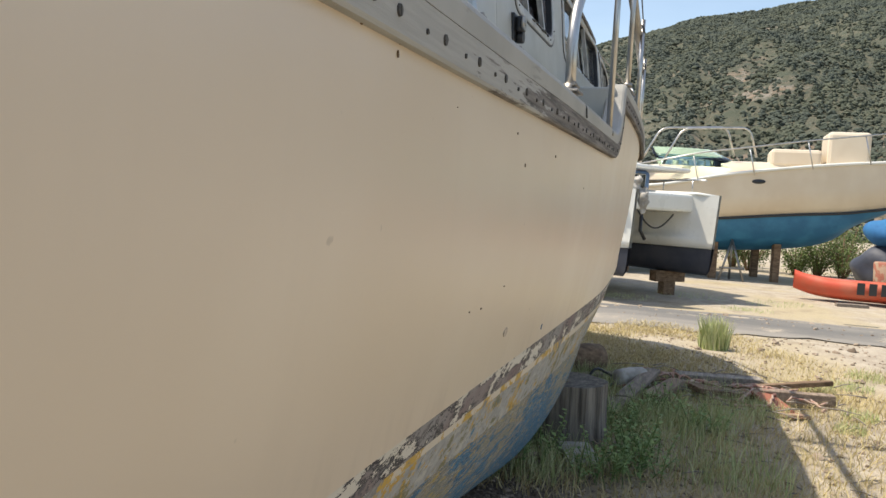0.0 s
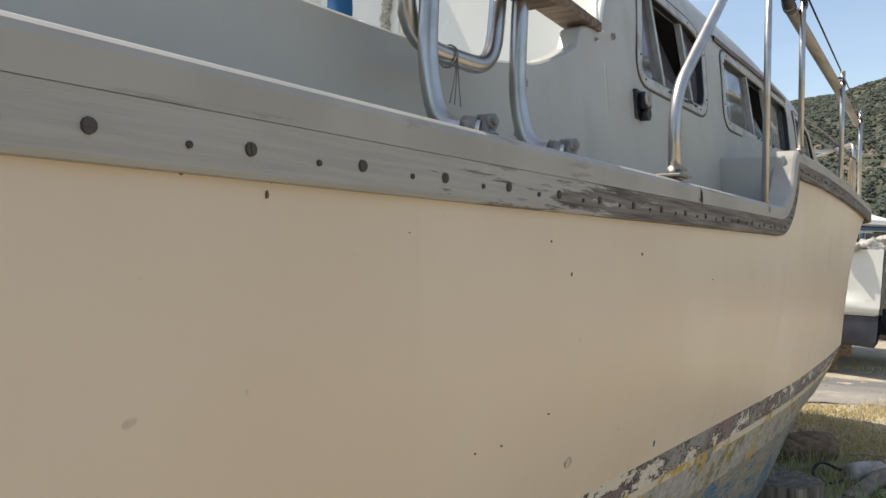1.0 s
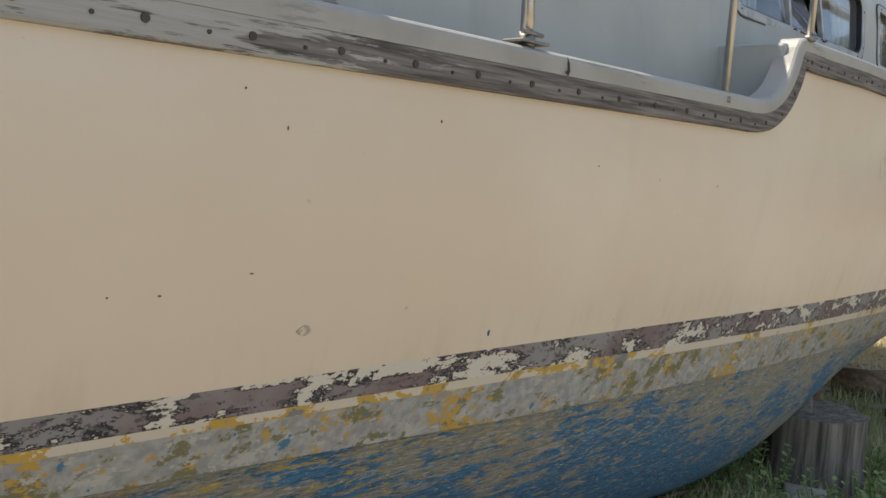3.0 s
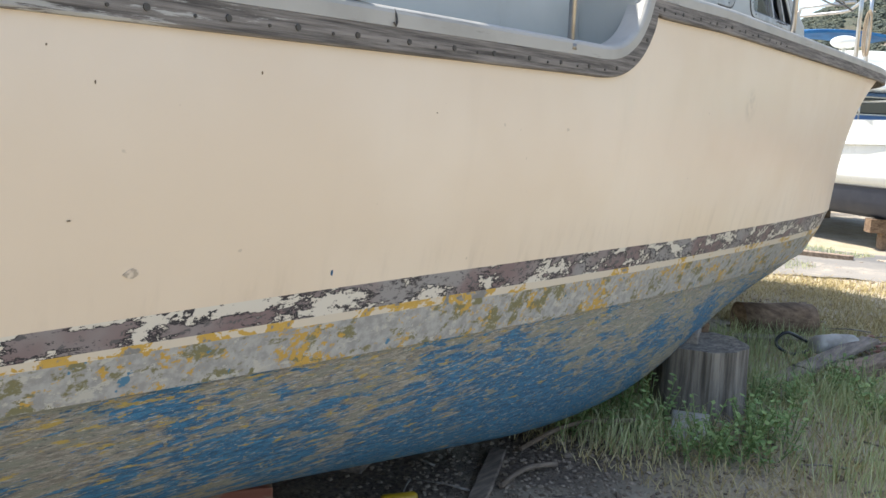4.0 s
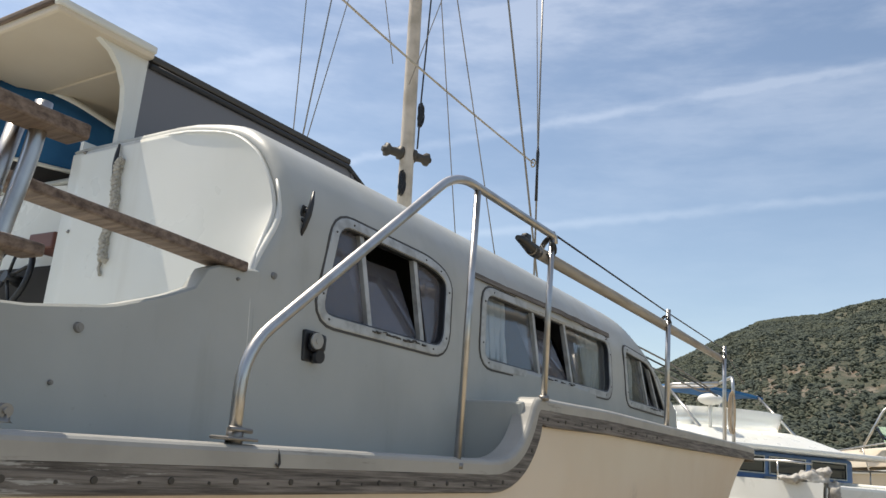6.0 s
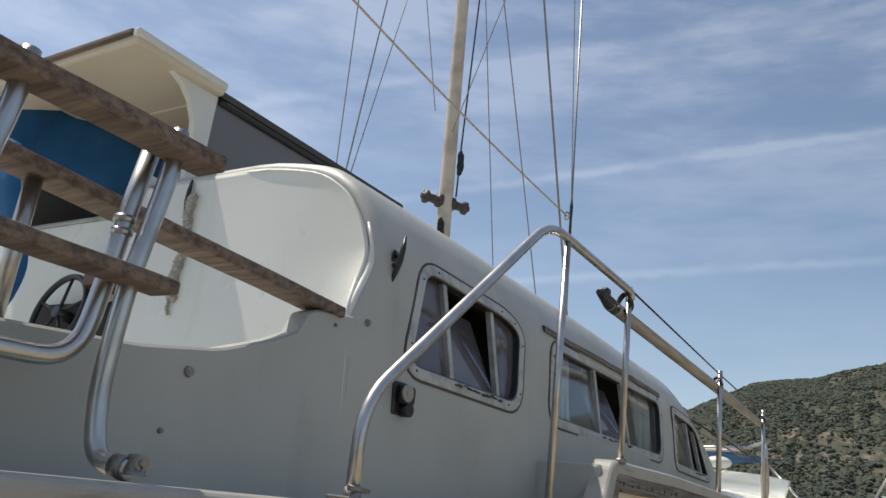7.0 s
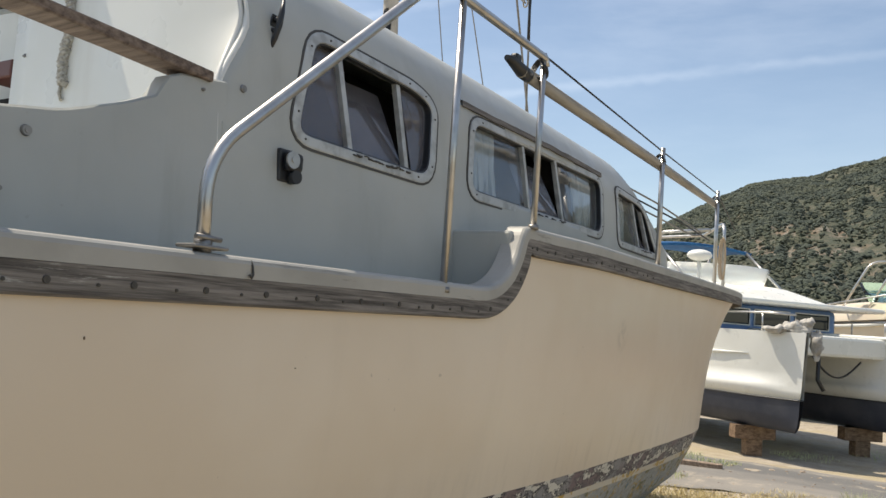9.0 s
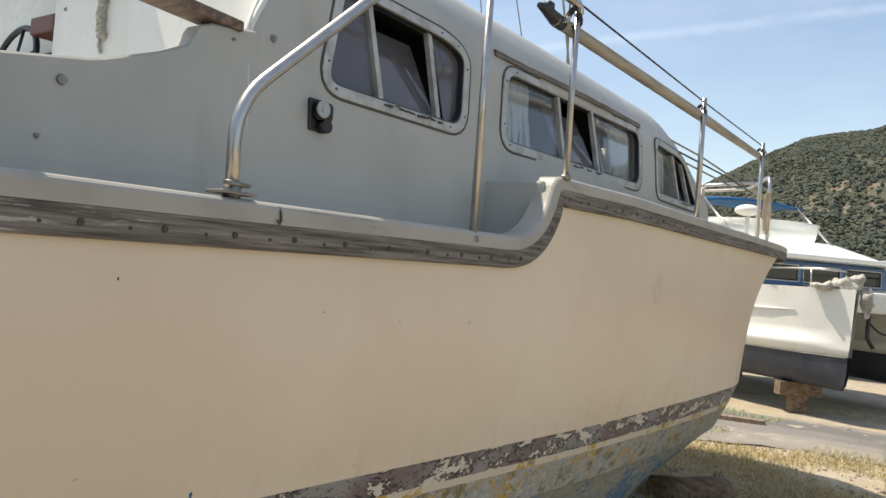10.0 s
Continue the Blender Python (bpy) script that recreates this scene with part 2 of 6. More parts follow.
g = Graph("pinstripe_paint", 0.7)
n1 = g.noise(1.0, 7, 0.65, g.scaled((4.5, 4.5, 7)), 0.4)
n2 = g.noise(1.0, 6, 0.7, g.scaled((30, 30, 40)), 0.3)
f = g.math("ADD", n1, g.math("MULTIPLY", g.math("SUBTRACT", n2, 0.5), 0.25))
col = g.mix(g.ramp(n2, 0.46, 0.54), (0.21, 0.21, 0.20), (0.29, 0.285, 0.27))
col = g.mix(g.ramp(f, 0.38, 0.40), col, (0.52, 0.33, 0.065))
col = g.mix(g.ramp(f, 0.445, 0.46), col, (0.62, 0.55, 0.44))
PIN = g.done(col, 0.7, n2, 0.4, 0.004)

# bottom: blue, grey and olive layers scraped in slanting strokes
g = Graph("scraped_bottom_paint", 0.7)
rot = g.t.nodes.new("ShaderNodeMapping")
rot.inputs["Rotation"].default_value = (0, radians(38), 0)
rot.inputs["Scale"].default_value = (9, 15, 56)
g.put(rot.inputs["Vector"], g.co)
sc = rot.outputs[0]
n1 = g.noise(0.8, 9, 0.72, sc, 0.5)
n2 = g.noise(2.4, 8, 0.75, sc, 0.3)
n3 = g.noise(1.5, 6, 0.65, sc, 0.4)
patch = g.noise(2.2, 6, 0.62)
zfac = g.ramp(g.axis(2), 0.95, 0.42, -0.05, 0.11)
high = g.ramp(g.axis(2), 0.70, 1.0, -0.01, 0.03)
blue = g.mix(g.ramp(n2, 0.38, 0.62), (0.018, 0.085, 0.175), (0.05, 0.225, 0.40))
grey = g.mix(g.ramp(n2, 0.4, 0.6), (0.20, 0.185, 0.155), (0.40, 0.37, 0.31))
grey = g.mix(g.ramp(g.noise(0.9, 6, 0.65, sc), 0.48, 0.56), grey, (0.25, 0.255, 0.205))
f = g.math("ADD", n1, g.math("MULTIPLY", g.math("SUBTRACT", patch, 0.5), 0.75))
f = g.math("ADD", g.math("ADD", f, zfac), g.ramp(g.axis(0), 3.0, 5.6, 0.02, -0.085))
col = g.mix(g.ramp(f, 0.515, 0.55), grey, blue)
col = g.mix(g.ramp(g.noise(5.5, 7, 0.75, sc), 0.57, 0.59), col, (0.10, 0.115, 0.105))
col = g.mix(g.ramp(g.math("ADD", n3, high), 0.605, 0.62), col, (0.46, 0.335, 0.09))
col = g.mix(g.ramp(g.noise(3.4, 5, 0.65, sc), 0.62, 0.635), col, (0.52, 0.49, 0.40))
col = g.mix(g.ramp(g.noise(5.0, 6, 0.75, sc), 0.615, 0.63), col, (0.50, 0.49, 0.42))
col = g.mix(g.ramp(g.noise(3.0, 4, 0.6, sc), 0.66, 0.675), col, (0.02, 0.17, 0.42))
BOTTOM = g.done(col, 0.6, n2, 0.8, 0.008)

# polished tube steel
g = Graph("stainless_tube", 0.22, 1.0)
STEEL = g.done(g.mix(g.ramp(g.noise(14, 4), 0.4, 0.75), (0.52, 0.51, 0.49), (0.40, 0.385, 0.36)), g.ramp(g.noise(9, 4), 0.3, 0.75, 0.28, 0.38))
g = Graph("dull_metal", 0.45, 0.9)
DULL = g.done(g.mix(g.noise(20, 4), (0.35, 0.34, 0.32), (0.18, 0.17, 0.16)), 0.45)
g = Graph("aluminium_frame", 0.42, 0.35)
FRAME = g.done(g.mix(g.ramp(g.noise(18, 4), 0.4, 0.7), (0.50, 0.51, 0.49), (0.34, 0.34, 0.32)), 0.48)
g = Graph("weathered_plank", 0.8)
grain = g.noise(1.0, 8, 0.7, g.scaled((40, 3, 60)))
PLANK = g.done(g.mix(g.ramp(grain, 0.3, 0.7), (0.075, 0.052, 0.040), (0.25, 0.19, 0.15)), 0.8, grain, 0.4, 0.003)
BLACK = material("black_plastic", (0.018, 0.019, 0.021), 0.4)
SCREW = material("old_screw", (0.075, 0.07, 0.062), 0.55, 0.4)


def glass_material(name, tint, rough=0.03):
    m = material(name, tint, rough)
    b = m.node_tree.nodes["Principled BSDF"]
    b.inputs["Transmission Weight"].default_value = 1.0
    b.inputs["IOR"].default_value = 1.45
    return m


GLASS = glass_material("tinted_window_glass", (0.42, 0.41, 0.45), 0.04)
GLASS.node_tree.nodes["Principled BSDF"].inputs["Transmission Weight"].default_value = 0.80

# ground: pale dusty gravel with soil and dry straw
g = Graph("dusty_ground", 0.95)
n1, n2, n3 = g.noise(0.35, 5), g.noise(3.0, 6, 0.65), g.noise(45, 4, 0.7)
peb = g.ramp(g.voronoi(38)[0], 0.05, 0.5)
col = g.mix(g.ramp(n2, 0.3, 0.7), (0.34, 0.285, 0.215), (0.49, 0.43, 0.34))
col = g.mix(g.ramp(n1, 0.45, 0.65), col, (0.42, 0.35, 0.22))
col = g.mix(g.math("MULTIPLY", g.ramp(g.noise(1.1, 6, 0.7), 0.52, 0.68), 0.6), col, (0.24, 0.19, 0.125))
col = g.mix(g.math("MULTIPLY", g.ramp(n3, 0.35, 0.75), 0.5), col, (0.20, 0.17, 0.135))
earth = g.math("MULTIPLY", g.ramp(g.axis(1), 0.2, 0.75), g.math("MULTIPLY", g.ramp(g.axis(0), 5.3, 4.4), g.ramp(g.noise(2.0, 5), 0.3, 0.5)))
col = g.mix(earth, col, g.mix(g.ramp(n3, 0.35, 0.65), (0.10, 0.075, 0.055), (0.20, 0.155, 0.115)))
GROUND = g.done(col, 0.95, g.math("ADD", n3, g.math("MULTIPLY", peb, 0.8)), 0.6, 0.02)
g = Graph("worn_asphalt", 0.9)
n1, n3 = g.noise(1.0, 5, 0.6, g.scaled((0.5, 0.15, 1))), g.noise(60, 4)
col = g.mix(g.ramp(n1, 0.4, 0.62), (0.13, 0.125, 0.115), (0.27, 0.245, 0.21))
dust = g.ramp(g.math("ADD", g.noise(0.9, 6, 0.7), g.math("MULTIPLY", n3, 0.25)), 0.68, 0.84)
col = g.mix(dust, g.mix(g.math("MULTIPLY", n3, 0.4), col, (0.1, 0.1, 0.095)), (0.38, 0.33, 0.255))
ASPHALT = g.done(col, 0.9, n3, 0.4, 0.01)
g = Graph("hillside_soil", 1.0)
n1, n2 = g.noise(0.035, 7, 0.65), g.noise(0.5, 7, 0.75)
col = g.mix(g.ramp(g.noise(0.2, 6, 0.7), 0.40, 0.62), (0.062, 0.070, 0.044), (0.105, 0.098, 0.066))
rock = g.math("ADD", n1, g.ramp(g.axis(2), 4.0, 60.0, 0.07, -0.05))
col = g.mix(g.ramp(rock, 0.53, 0.62), col, g.mix(g.ramp(g.noise(0.3, 5), 0.4, 0.6), (0.20, 0.145, 0.098), (0.22, 0.195, 0.16)))
col = g.mix(g.ramp(n2, 0.50, 0.60), col, (0.050, 0.062, 0.040))
HILL = g.done(col, 1.0, n2, 0.8, 1.0)
# scrub greens pulled toward blue-grey: distance haze mixed into the leaf colour
g = Graph("hazed_hill_shrub", 1.0)
r = g.island()
HAZED_SHRUB = g.done(g.mix(g.ramp(g.noise(0.06, 5, 0.6), 0.4, 0.62), g.mix(r, (0.038, 0.050, 0.042), (0.066, 0.079, 0.060)), g.mix(r, (0.048, 0.060, 0.042), (0.090, 0.096, 0.064))), 1.0)

# ---- ground, road and hill ----
def ground_z(x, y):
    drop = (-0.33 * smoothstep(12.6, 16.5, x) - 0.74 * smoothstep(21.5, 30.0, x)) * (1 - smoothstep(45, 70, x))
    far = smoothstep(20, 60, math.hypot(x - 5, y))
    return (0.035 * noise.noise((x * 0.6, y * 0.6, 3.1)) + 0.012 * noise.noise((x * 2.7, y * 2.7, 9.0))) * (1 - far) + drop


def axis_steps(near_lo, near_hi, step, reach):
    out, v, d = [], near_lo, step
    while v > -reach:
        d *= 1.45
        v -= d
        out.insert(0, v)
    k = int(round((near_hi - near_lo) / step))
    out += [near_lo + i * step for i in range(k + 1)]
    v, d = near_hi, step
    while v < reach:
        d *= 1.45
        v += d
        out.append(v)
    return out


xs, ys = axis_steps(-2, 20, 0.16, 4000), axis_steps(-5, 7, 0.16, 4000)
rows = [[(x, y, ground_z(x, y)) for y in ys] for x in xs]
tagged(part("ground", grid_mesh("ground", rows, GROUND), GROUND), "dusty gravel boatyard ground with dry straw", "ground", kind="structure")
road_x = lambda k, y: 10.9 + k * 0.86 - 0.18 * y
rows = [[(road_x(k, y) + (0.55 * noise.noise((y * 0.5, 1 + k // 5 * 7, 0)) + 0.2 * noise.noise((y * 2.5, 3 + k // 5 * 5, 0)) if k in (0, 5) else 0), y, ground_z(road_x(k, y), y) + 0.014) for y in np.linspace(-30, 30, 240)] for k in range(6)]
tagged(part("road", grid_mesh("road", rows, ASPHALT), ASPHALT), "worn grey asphalt lane dusted with pale gravel", "road", kind="structure")


# added dark wall, never in view: it dims the light on the after hull
bm = bmesh.new()
box(bm, (-9.0, -2.75, -0.1), (-0.35, -2.6, 3.3), 0.01)
g = Graph("shade_wall_dark", 0.85)
SHADE_WALL = g.done(g.mix(g.noise(1.0, 5, 0.6, g.scaled((9, 9, 0.5))), (0.045, 0.04, 0.034), (0.10, 0.085, 0.07)), 0.85)
tagged(part("wall_yard", bm, SHADE_WALL), "plain dark boarded wall out of view, added to shade the after hull", "wall", kind="structure")


def ridge(az):
    return float(np.interp(az, [-60, -30, -10, -3.8, -0.8, 1.7, 4.7, 6.5, 8.5, 10.5, 12.5, 13.6, 15.7, 17.1, 18.5, 24, 30, 45], [9, 13, 14.1, 13.45, 13.05, 12.8, 11.95, 11.4, 10.85, 10.6, 10.3, 9.8, 8.75, 7.9, 7.1, 4.3, 2.2, 0.3]))


def hill_at(az, s):
    """A place on the hillside: s runs from its foot (0) to the ridge (1) and down behind."""
    a = radians(az)
    d = 70 + 430 * s
    top = math.tan(radians(ridge(az))) * 500
    bump = 5.0 * noise.noise((az * 0.35, s * 6, 1.7)) + 2.4 * noise.noise((az * 1.3, s * 17, 5.0)) + 0.7 * noise.noise((az * 5, s * 60, 8.0))
    h = top * (s ** 1.12 if s <= 1 else 1 - (s - 1) * 1.6) + bump * min(1, 3 * s) * (1 - 0.75 * min(s, 1) ** 3)
    return Vector((1 + d * math.cos(a), -0.6 + d * math.sin(a), max(h, -3) + 1.2 * s - 0.3))


rows = [[hill_at(az, s) for s in np.linspace(0, 1.35, 60)] for az in np.linspace(-60, 45, 190)]
hill = tagged(part("hill", grid_mesh("hill", rows, HILL), HILL), "dry scrub-covered rocky hillside behind the boatyard", "hill", kind="structure")

rng = random.Random(5)


def blob(verts, faces, c, r, rng, squash=0.75):
    """A rough low lump of foliage: a jittered icosahedron."""
    p = (1 + 5 ** 0.5) / 2
    base = [(-1, p, 0), (1, p, 0), (-1, -p, 0), (1, -p, 0), (0, -1, p), (0, 1, p), (0, -1, -p), (0, 1, -p), (p, 0, -1), (p, 0, 1), (-p, 0, -1), (-p, 0, 1)]
    tri = [(0, 11, 5), (0, 5, 1), (0, 1, 7), (0, 7, 10), (0, 10, 11), (1, 5, 9), (5, 11, 4), (11, 10, 2), (10, 7, 6), (7, 1, 8), (3, 9, 4), (3, 4, 2), (3, 2, 6), (3, 6, 8), (3, 8, 9), (4, 9, 5), (2, 4, 11), (6, 2, 10), (8, 6, 7), (9, 8, 1)]
    o = len(verts)
    for v in base:
        j = r * rng.uniform(0.30, 0.74)
        verts.append((c[0] + v[0] * j, c[1] + v[1] * j, c[2] + v[2] * j * squash))
    faces += [(a + o, b + o, d + o) for a, b, d in tri]


verts, faces = [], []
for k in range(88000):
    az, s = rng.uniform(-17, 27), rng.random() ** 0.75 * 1.02
    dens = noise.noise((az * 0.5, s * 9, 11.0)) + 0.5 * noise.noise((az * 2.2, s * 30, 4.0))
    bare = noise.noise((az * 0.35, s * 5, 21.0)) + 0.6 * noise.noise((az * 1.5, s * 16, 2.0))
    if dens < -0.30 - 0.2 * s and rng.random() < 0.85 or bare > 0.22 + 0.5 * abs(s - 0.25) and rng.random() < 0.85:
        continue
    blob(verts, faces, hill_at(az, s) + Vector((0, 0, 0.25)), (0.30 + 0.40 * s) * rng.uniform(0.5, 1.6), rng)
shrubs = tagged(part("hill_scrub", mesh_from("hill_scrub", verts, faces, HAZED_SHRUB), HAZED_SHRUB), "dark green maquis scrub covering the hillside", "shrubs", kind="stuff")

# ---- the motor cruiser ----
SHEER = [(-0.7, 0.35), (0.3, 0.285), (1.3, 0.294), (2.4, 0.308), (3.6, 0.335), (4.6, 0.368), (5.6, 0.412), (6.5, 0.472), (7.3, 0.532), (8.0, 0.585), (8.45, 0.68), (9.0, 0.95), (9.5, 1.5), (9.7, YC)]
WATER = [(-0.7, 0.36, 1.185), (0.3, 0.325, 1.18), (1.3, 0.335, 1.17), (2.4, 0.358, 1.15), (3.5, 0.395, 1.12), (4.4, 0.44, 1.09), (5.3, 0.50, 1.07), (6.0, 0.555, 1.053), (6.7, 0.615, 1.038), (7.3, 0.675, 1.03), (7.75, 0.79, 1.03), (8.2, 1.07, 1.03), (8.55, 1.6, 1.035), (8.7, YC, 1.04)]
CHINE = [(-0.7, 0.40, 1.05), (0.3, 0.37, 1.04), (1.3, 0.385, 1.02), (2.3, 0.415, 0.955), (3.3, 0.455, 0.89), (4.15, 0.505, 0.84), (5.0, 0.58, 0.785), (5.7, 0.665, 0.738), (6.45, 0.745, 0.70), (7.12, 0.81, 0.685), (7.68, 0.91, 0.69), (8.12, 1.13, 0.71), (8.40, 1.6, 0.73), (8.52, YC, 0.76)]
BILGE = [(-0.7, 0.8, 0.62), (0.3, 0.8, 0.60), (1.3, 0.8, 0.57), (2.2, 0.8, 0.49), (3.1, 0.8, 0.36), (3.9, 0.8, 0.25), (4.7, 0.83, 0.22), (5.4, 0.90, 0.28), (6.0, 1.00, 0.37), (6.7, 1.10, 0.46), (7.28, 1.17, 0.52), (7.78, 1.38, 0.57), (8.1, 1.82, 0.62), (8.25, YC, 0.66)]
KEEL = [0.25, 0.20, 0.15, 0.12, 0.10, 0.10, 0.10, 0.14, 0.21, 0.33, 0.45, 0.54, 0.61, 0.67]


STEP_X = [3.40, 3.472, 3.53, 3.575, 3.62, 3.65, 3.68, 3.70, 3.716, 3.732, 3.755, 3.80]
STEP_Z = [0.0, 0.003, 0.014, 0.031, 0.057, 0.083, 0.121, 0.155, 0.195, 0.226, 0.236, 0.240]


def sheer_z(x):
    """Height of the deck edge: low in the cockpit, a swept step, then the raised foredeck."""
    step = sum(float(np.interp(x + d, STEP_X, STEP_Z)) for d in (-0.012, -0.004, 0.004, 0.012)) / 4
    return 1.825 - 0.0115 * max(0.0, 3.3 - x) + step + 0.014 * smoothstep(3.8, 4.6, x) + 0.018 * smoothstep(5.2, 8.0, x)


def hull_station(u):
    """Points of the starboard side at station u, from the deck edge to the keel, in four runs."""
    sx, sy = spline(SHEER, u)
    w, c, b = spline(WATER, u), spline(CHINE, u), spline(BILGE, u)
    k = np.array((b[0], YC, spline([(v,) for v in KEEL], u)[0]))
    top = np.array((sx, min(sy, YC), sheer_z(sx)))
    flare = smoothstep(5.5, 9.5, u)
    side = []
    for s in np.linspace(1, 0, 17):
        f = s * (1 - flare) + flare * (0.33 * s + 0.67 * s ** 3.4)
        p = w + (top - w) * np.array((f, f, s))
        p[1] -= 0.028 * math.sin(math.pi * s) * (1 - smoothstep(6, 10, u))
        side.append(p)
    boot_low = w + (c - w) * np.array((0.30, 0.30, 0.35))
    cream_low = w + (c - w) * np.array((0.39, 0.39, 0.46))
    stripe = [w + (boot_low - w) * s for s in np.linspace(0, 1, 4)]
    pin = [boot_low + (cream_low - boot_low) * s for s in np.linspace(0, 1, 3)]
    band = [cream_low + (c - cream_low) * s for s in np.linspace(0, 1, 6)]
    bottom = []
    m1 = np.array((b[0], c[1] + 0.25 * (b[1] - c[1]), b[2] + 0.30 * (c[2] - b[2])))
    m2 = np.array((b[0], b[1] + 0.40 * (k[1] - b[1]), b[2] - 0.60 * (b[2] - k[2])))
    c2 = c + np.array((0, 0.016, -0.004))
    for s in np.linspace(0, 1, 11):
        bottom.append(c2 * (1 - s) ** 2 + m1 * 2 * s * (1 - s) + b * s * s)
    for s in np.linspace(0.125, 1, 8):
        bottom.append(b * (1 - s) ** 2 + m2 * 2 * s * (1 - s) + k * s * s)
    for run in (side, stripe, band, bottom, pin):
        for p in run:
            p[1] = min(p[1], YC)
    return side, stripe, band, bottom, pin


US = sorted(set(np.linspace(0, 3.7, 40)) | set(np.linspace(3.7, 4.4, 90)) | set(np.linspace(4.4, 10, 60)) | set(np.linspace(10, 13, 50)))
STATIONS = [hull_station(u) for u in US]


def both_sides(run):
    """The rows of one run, on both sides of the boat."""
    near = [[tuple(p) for p in st[run]] for st in STATIONS]
    far = [[(p[0], 2 * YC - p[1], p[2]) for p in reversed(r)] for r in near]
    return near, far


cruiser = thing("motor_cruiser", (3.5, YC, 0.1), "cream and grey old fibreglass motor cruiser propped ashore on timber", "boat")
for name, run, mat, label in (("topside", 0, CREAM, "cream gelcoat topsides with rust drips"), ("boot_stripe", 1, BOOT, "flaked dark boot stripe"), ("pinstripe", 4, PIN, "cream stripe with yellow paint showing"), ("waterline_band", 2, BAND, "worn grey and yellow waterline band"), ("bottom", 3, BOTTOM, "scraped blue and grey bottom paint")):
    near, far = both_sides(run)
    verts = [p for r in near for p in r] + [p for r in far for p in r]
    nv, faces = len(near[0]), []
    for base in (0, len(near) * nv):
        for i in range(len(near) - 1):
            for j in range(nv - 1):
                a = base + i * nv + j
                faces.append((a, a + 1, a + nv + 1, a + nv))
    part(name, mesh_from(name, verts, faces, mat, True), mat, cruiser, label, True)
# transom
loop = [p for st in STATIONS[:1] for k in (0, 1, 4, 2, 3) for p in st[k]]
loop = [tuple(p) for p in loop] + [(p[0], 2 * YC - p[1], p[2]) for p in reversed(loop)]
bm = bmesh.new()
bm.faces.new([bm.verts.new((p[0] + 0.001, p[1], p[2])) for p in loop])
part("transom", bm, CREAM, cruiser)

# deck edge path
EDGE = []
for x in sorted(set(np.linspace(-0.65, 3.4, 70)) | set(np.linspace(3.4, 3.85, 70)) | set(np.linspace(3.85, 8.0, 60))):
    u = float(np.interp(x, [p[0] for p in SHEER], range(len(SHEER))))
    for _ in range(6):
        u += (x - spline(SHEER, u)[0]) / max((spline(SHEER, u + 0.01)[0] - spline(SHEER, u)[0]) / 0.01, 0.1)
    EDGE.append((x, spline(SHEER, u)[1], sheer_z(x)))
for u in np.linspace(9.03, 13, 54):
    e = spline(SHEER, u)
    EDGE.append((e[0], min(e[1], YC), sheer_z(e[0])))


def edge_frames():
    out = []
    pts = [Vector(p) for p in EDGE]
    for i, p in enumerate(pts):
        t = (pts[min(i + 1, len(pts) - 1)] - pts[max(i - 1, 0)]).normalized()
        near = [q for q in pts[max(i - 40, 0):i + 41] if (q - p).length < 0.085]
        t = (near[-1] - near[0]).normalized() if len(near) > 2 else t
        flat = Vector((t.x, t.y, 0)).normalized()
        outw = Vector((flat.y, -flat.x, 0))
        out.append((p, t, outw, outw.cross(t).normalized() * (1 if outw.cross(t).z > 0 else -1)))
    return out


FR = edge_frames()


def edge_sweep(name, profile, mat, label, lo=0, hi=None, mirror=True):
    """A moulding along the deck edge; profile: (outward, up) pairs."""
    rows = [[p + o * a + n * b for a, b in profile] for p, t, o, n in FR[lo:hi]]
    me = grid_mesh(name, rows, mat, False, True)
    me2 = [[Vector((q.x, 2 * YC - q.y, q.z)) for q in reversed(r)] for r in rows]
    both = bmesh.new()
    both.from_mesh(me)
    if mirror:
        both.from_mesh(grid_mesh(name, me2, mat, False, True))
    ob = part(name, both, mat, cruiser, label)
    return ob


cap = [(0.004, -0.0432), (0.0212, -0.043), (0.0228, -0.012), (0.0205, -0.004), (0.015, 0.001), (0.006, 0.004), (-0.06, 0.004), (-0.068, -0.01), (-0.06, -0.03)]
edge_sweep("gunwale", cap, CAP, "grey painted gunwale moulding")
edge_sweep("rubbing_strake", [(0.002, -0.102), (0.018, -0.101), (0.0205, -0.096), (0.0205, -0.0445), (0.0200, -0.0434), (0.002, -0.0434)], STRAKE, "bare weathered grey rubbing strake")

# screws of the strake
bm = bmesh.new()
screw_mesh = bpy.data.meshes.new("screw")
bmesh.ops.create_cone(bm, cap_ends=True, segments=10, radius1=0.0076, radius2=0.0068, depth=0.004)
box(bm, (-0.006, -0.001, 0.0018), (0.006, 0.001, 0.0026))
bm.to_mesh(screw_mesh)
bm.free()
screw_mesh.materials.append(SCREW)
strake = bpy.data.objects["rubbing_strake"]
def edge_point(x):
    i = min(range(len(FR)), key=lambda k: abs(FR[k][0].x - x))
    return FR[i]
for k in range(58):
    x = 0.43 + 0.085 * k + (0.012 if k % 2 else 0)
    if x > 6.6:
        break
    p, t, o, n = edge_point(x)
    p = Vector((x, p.y, p.z)) if not 3.4 < x < 3.9 else p
    ob = new("screw", screw_mesh)
    ob.parent = strake
    small = 0.5 if k % 2 else 1.0
    q = o.to_track_quat("Z", "Y").to_matrix().to_4x4()
    ob.matrix_basis = Matrix.Translation(p + o * 0.021 + n * (-0.073 - 0.004 * (k % 2))) @ q @ pose(0, 0, 0, 0, 0, (k * 47) % 180) @ Matrix.Diagonal((small, small, 1, 1))

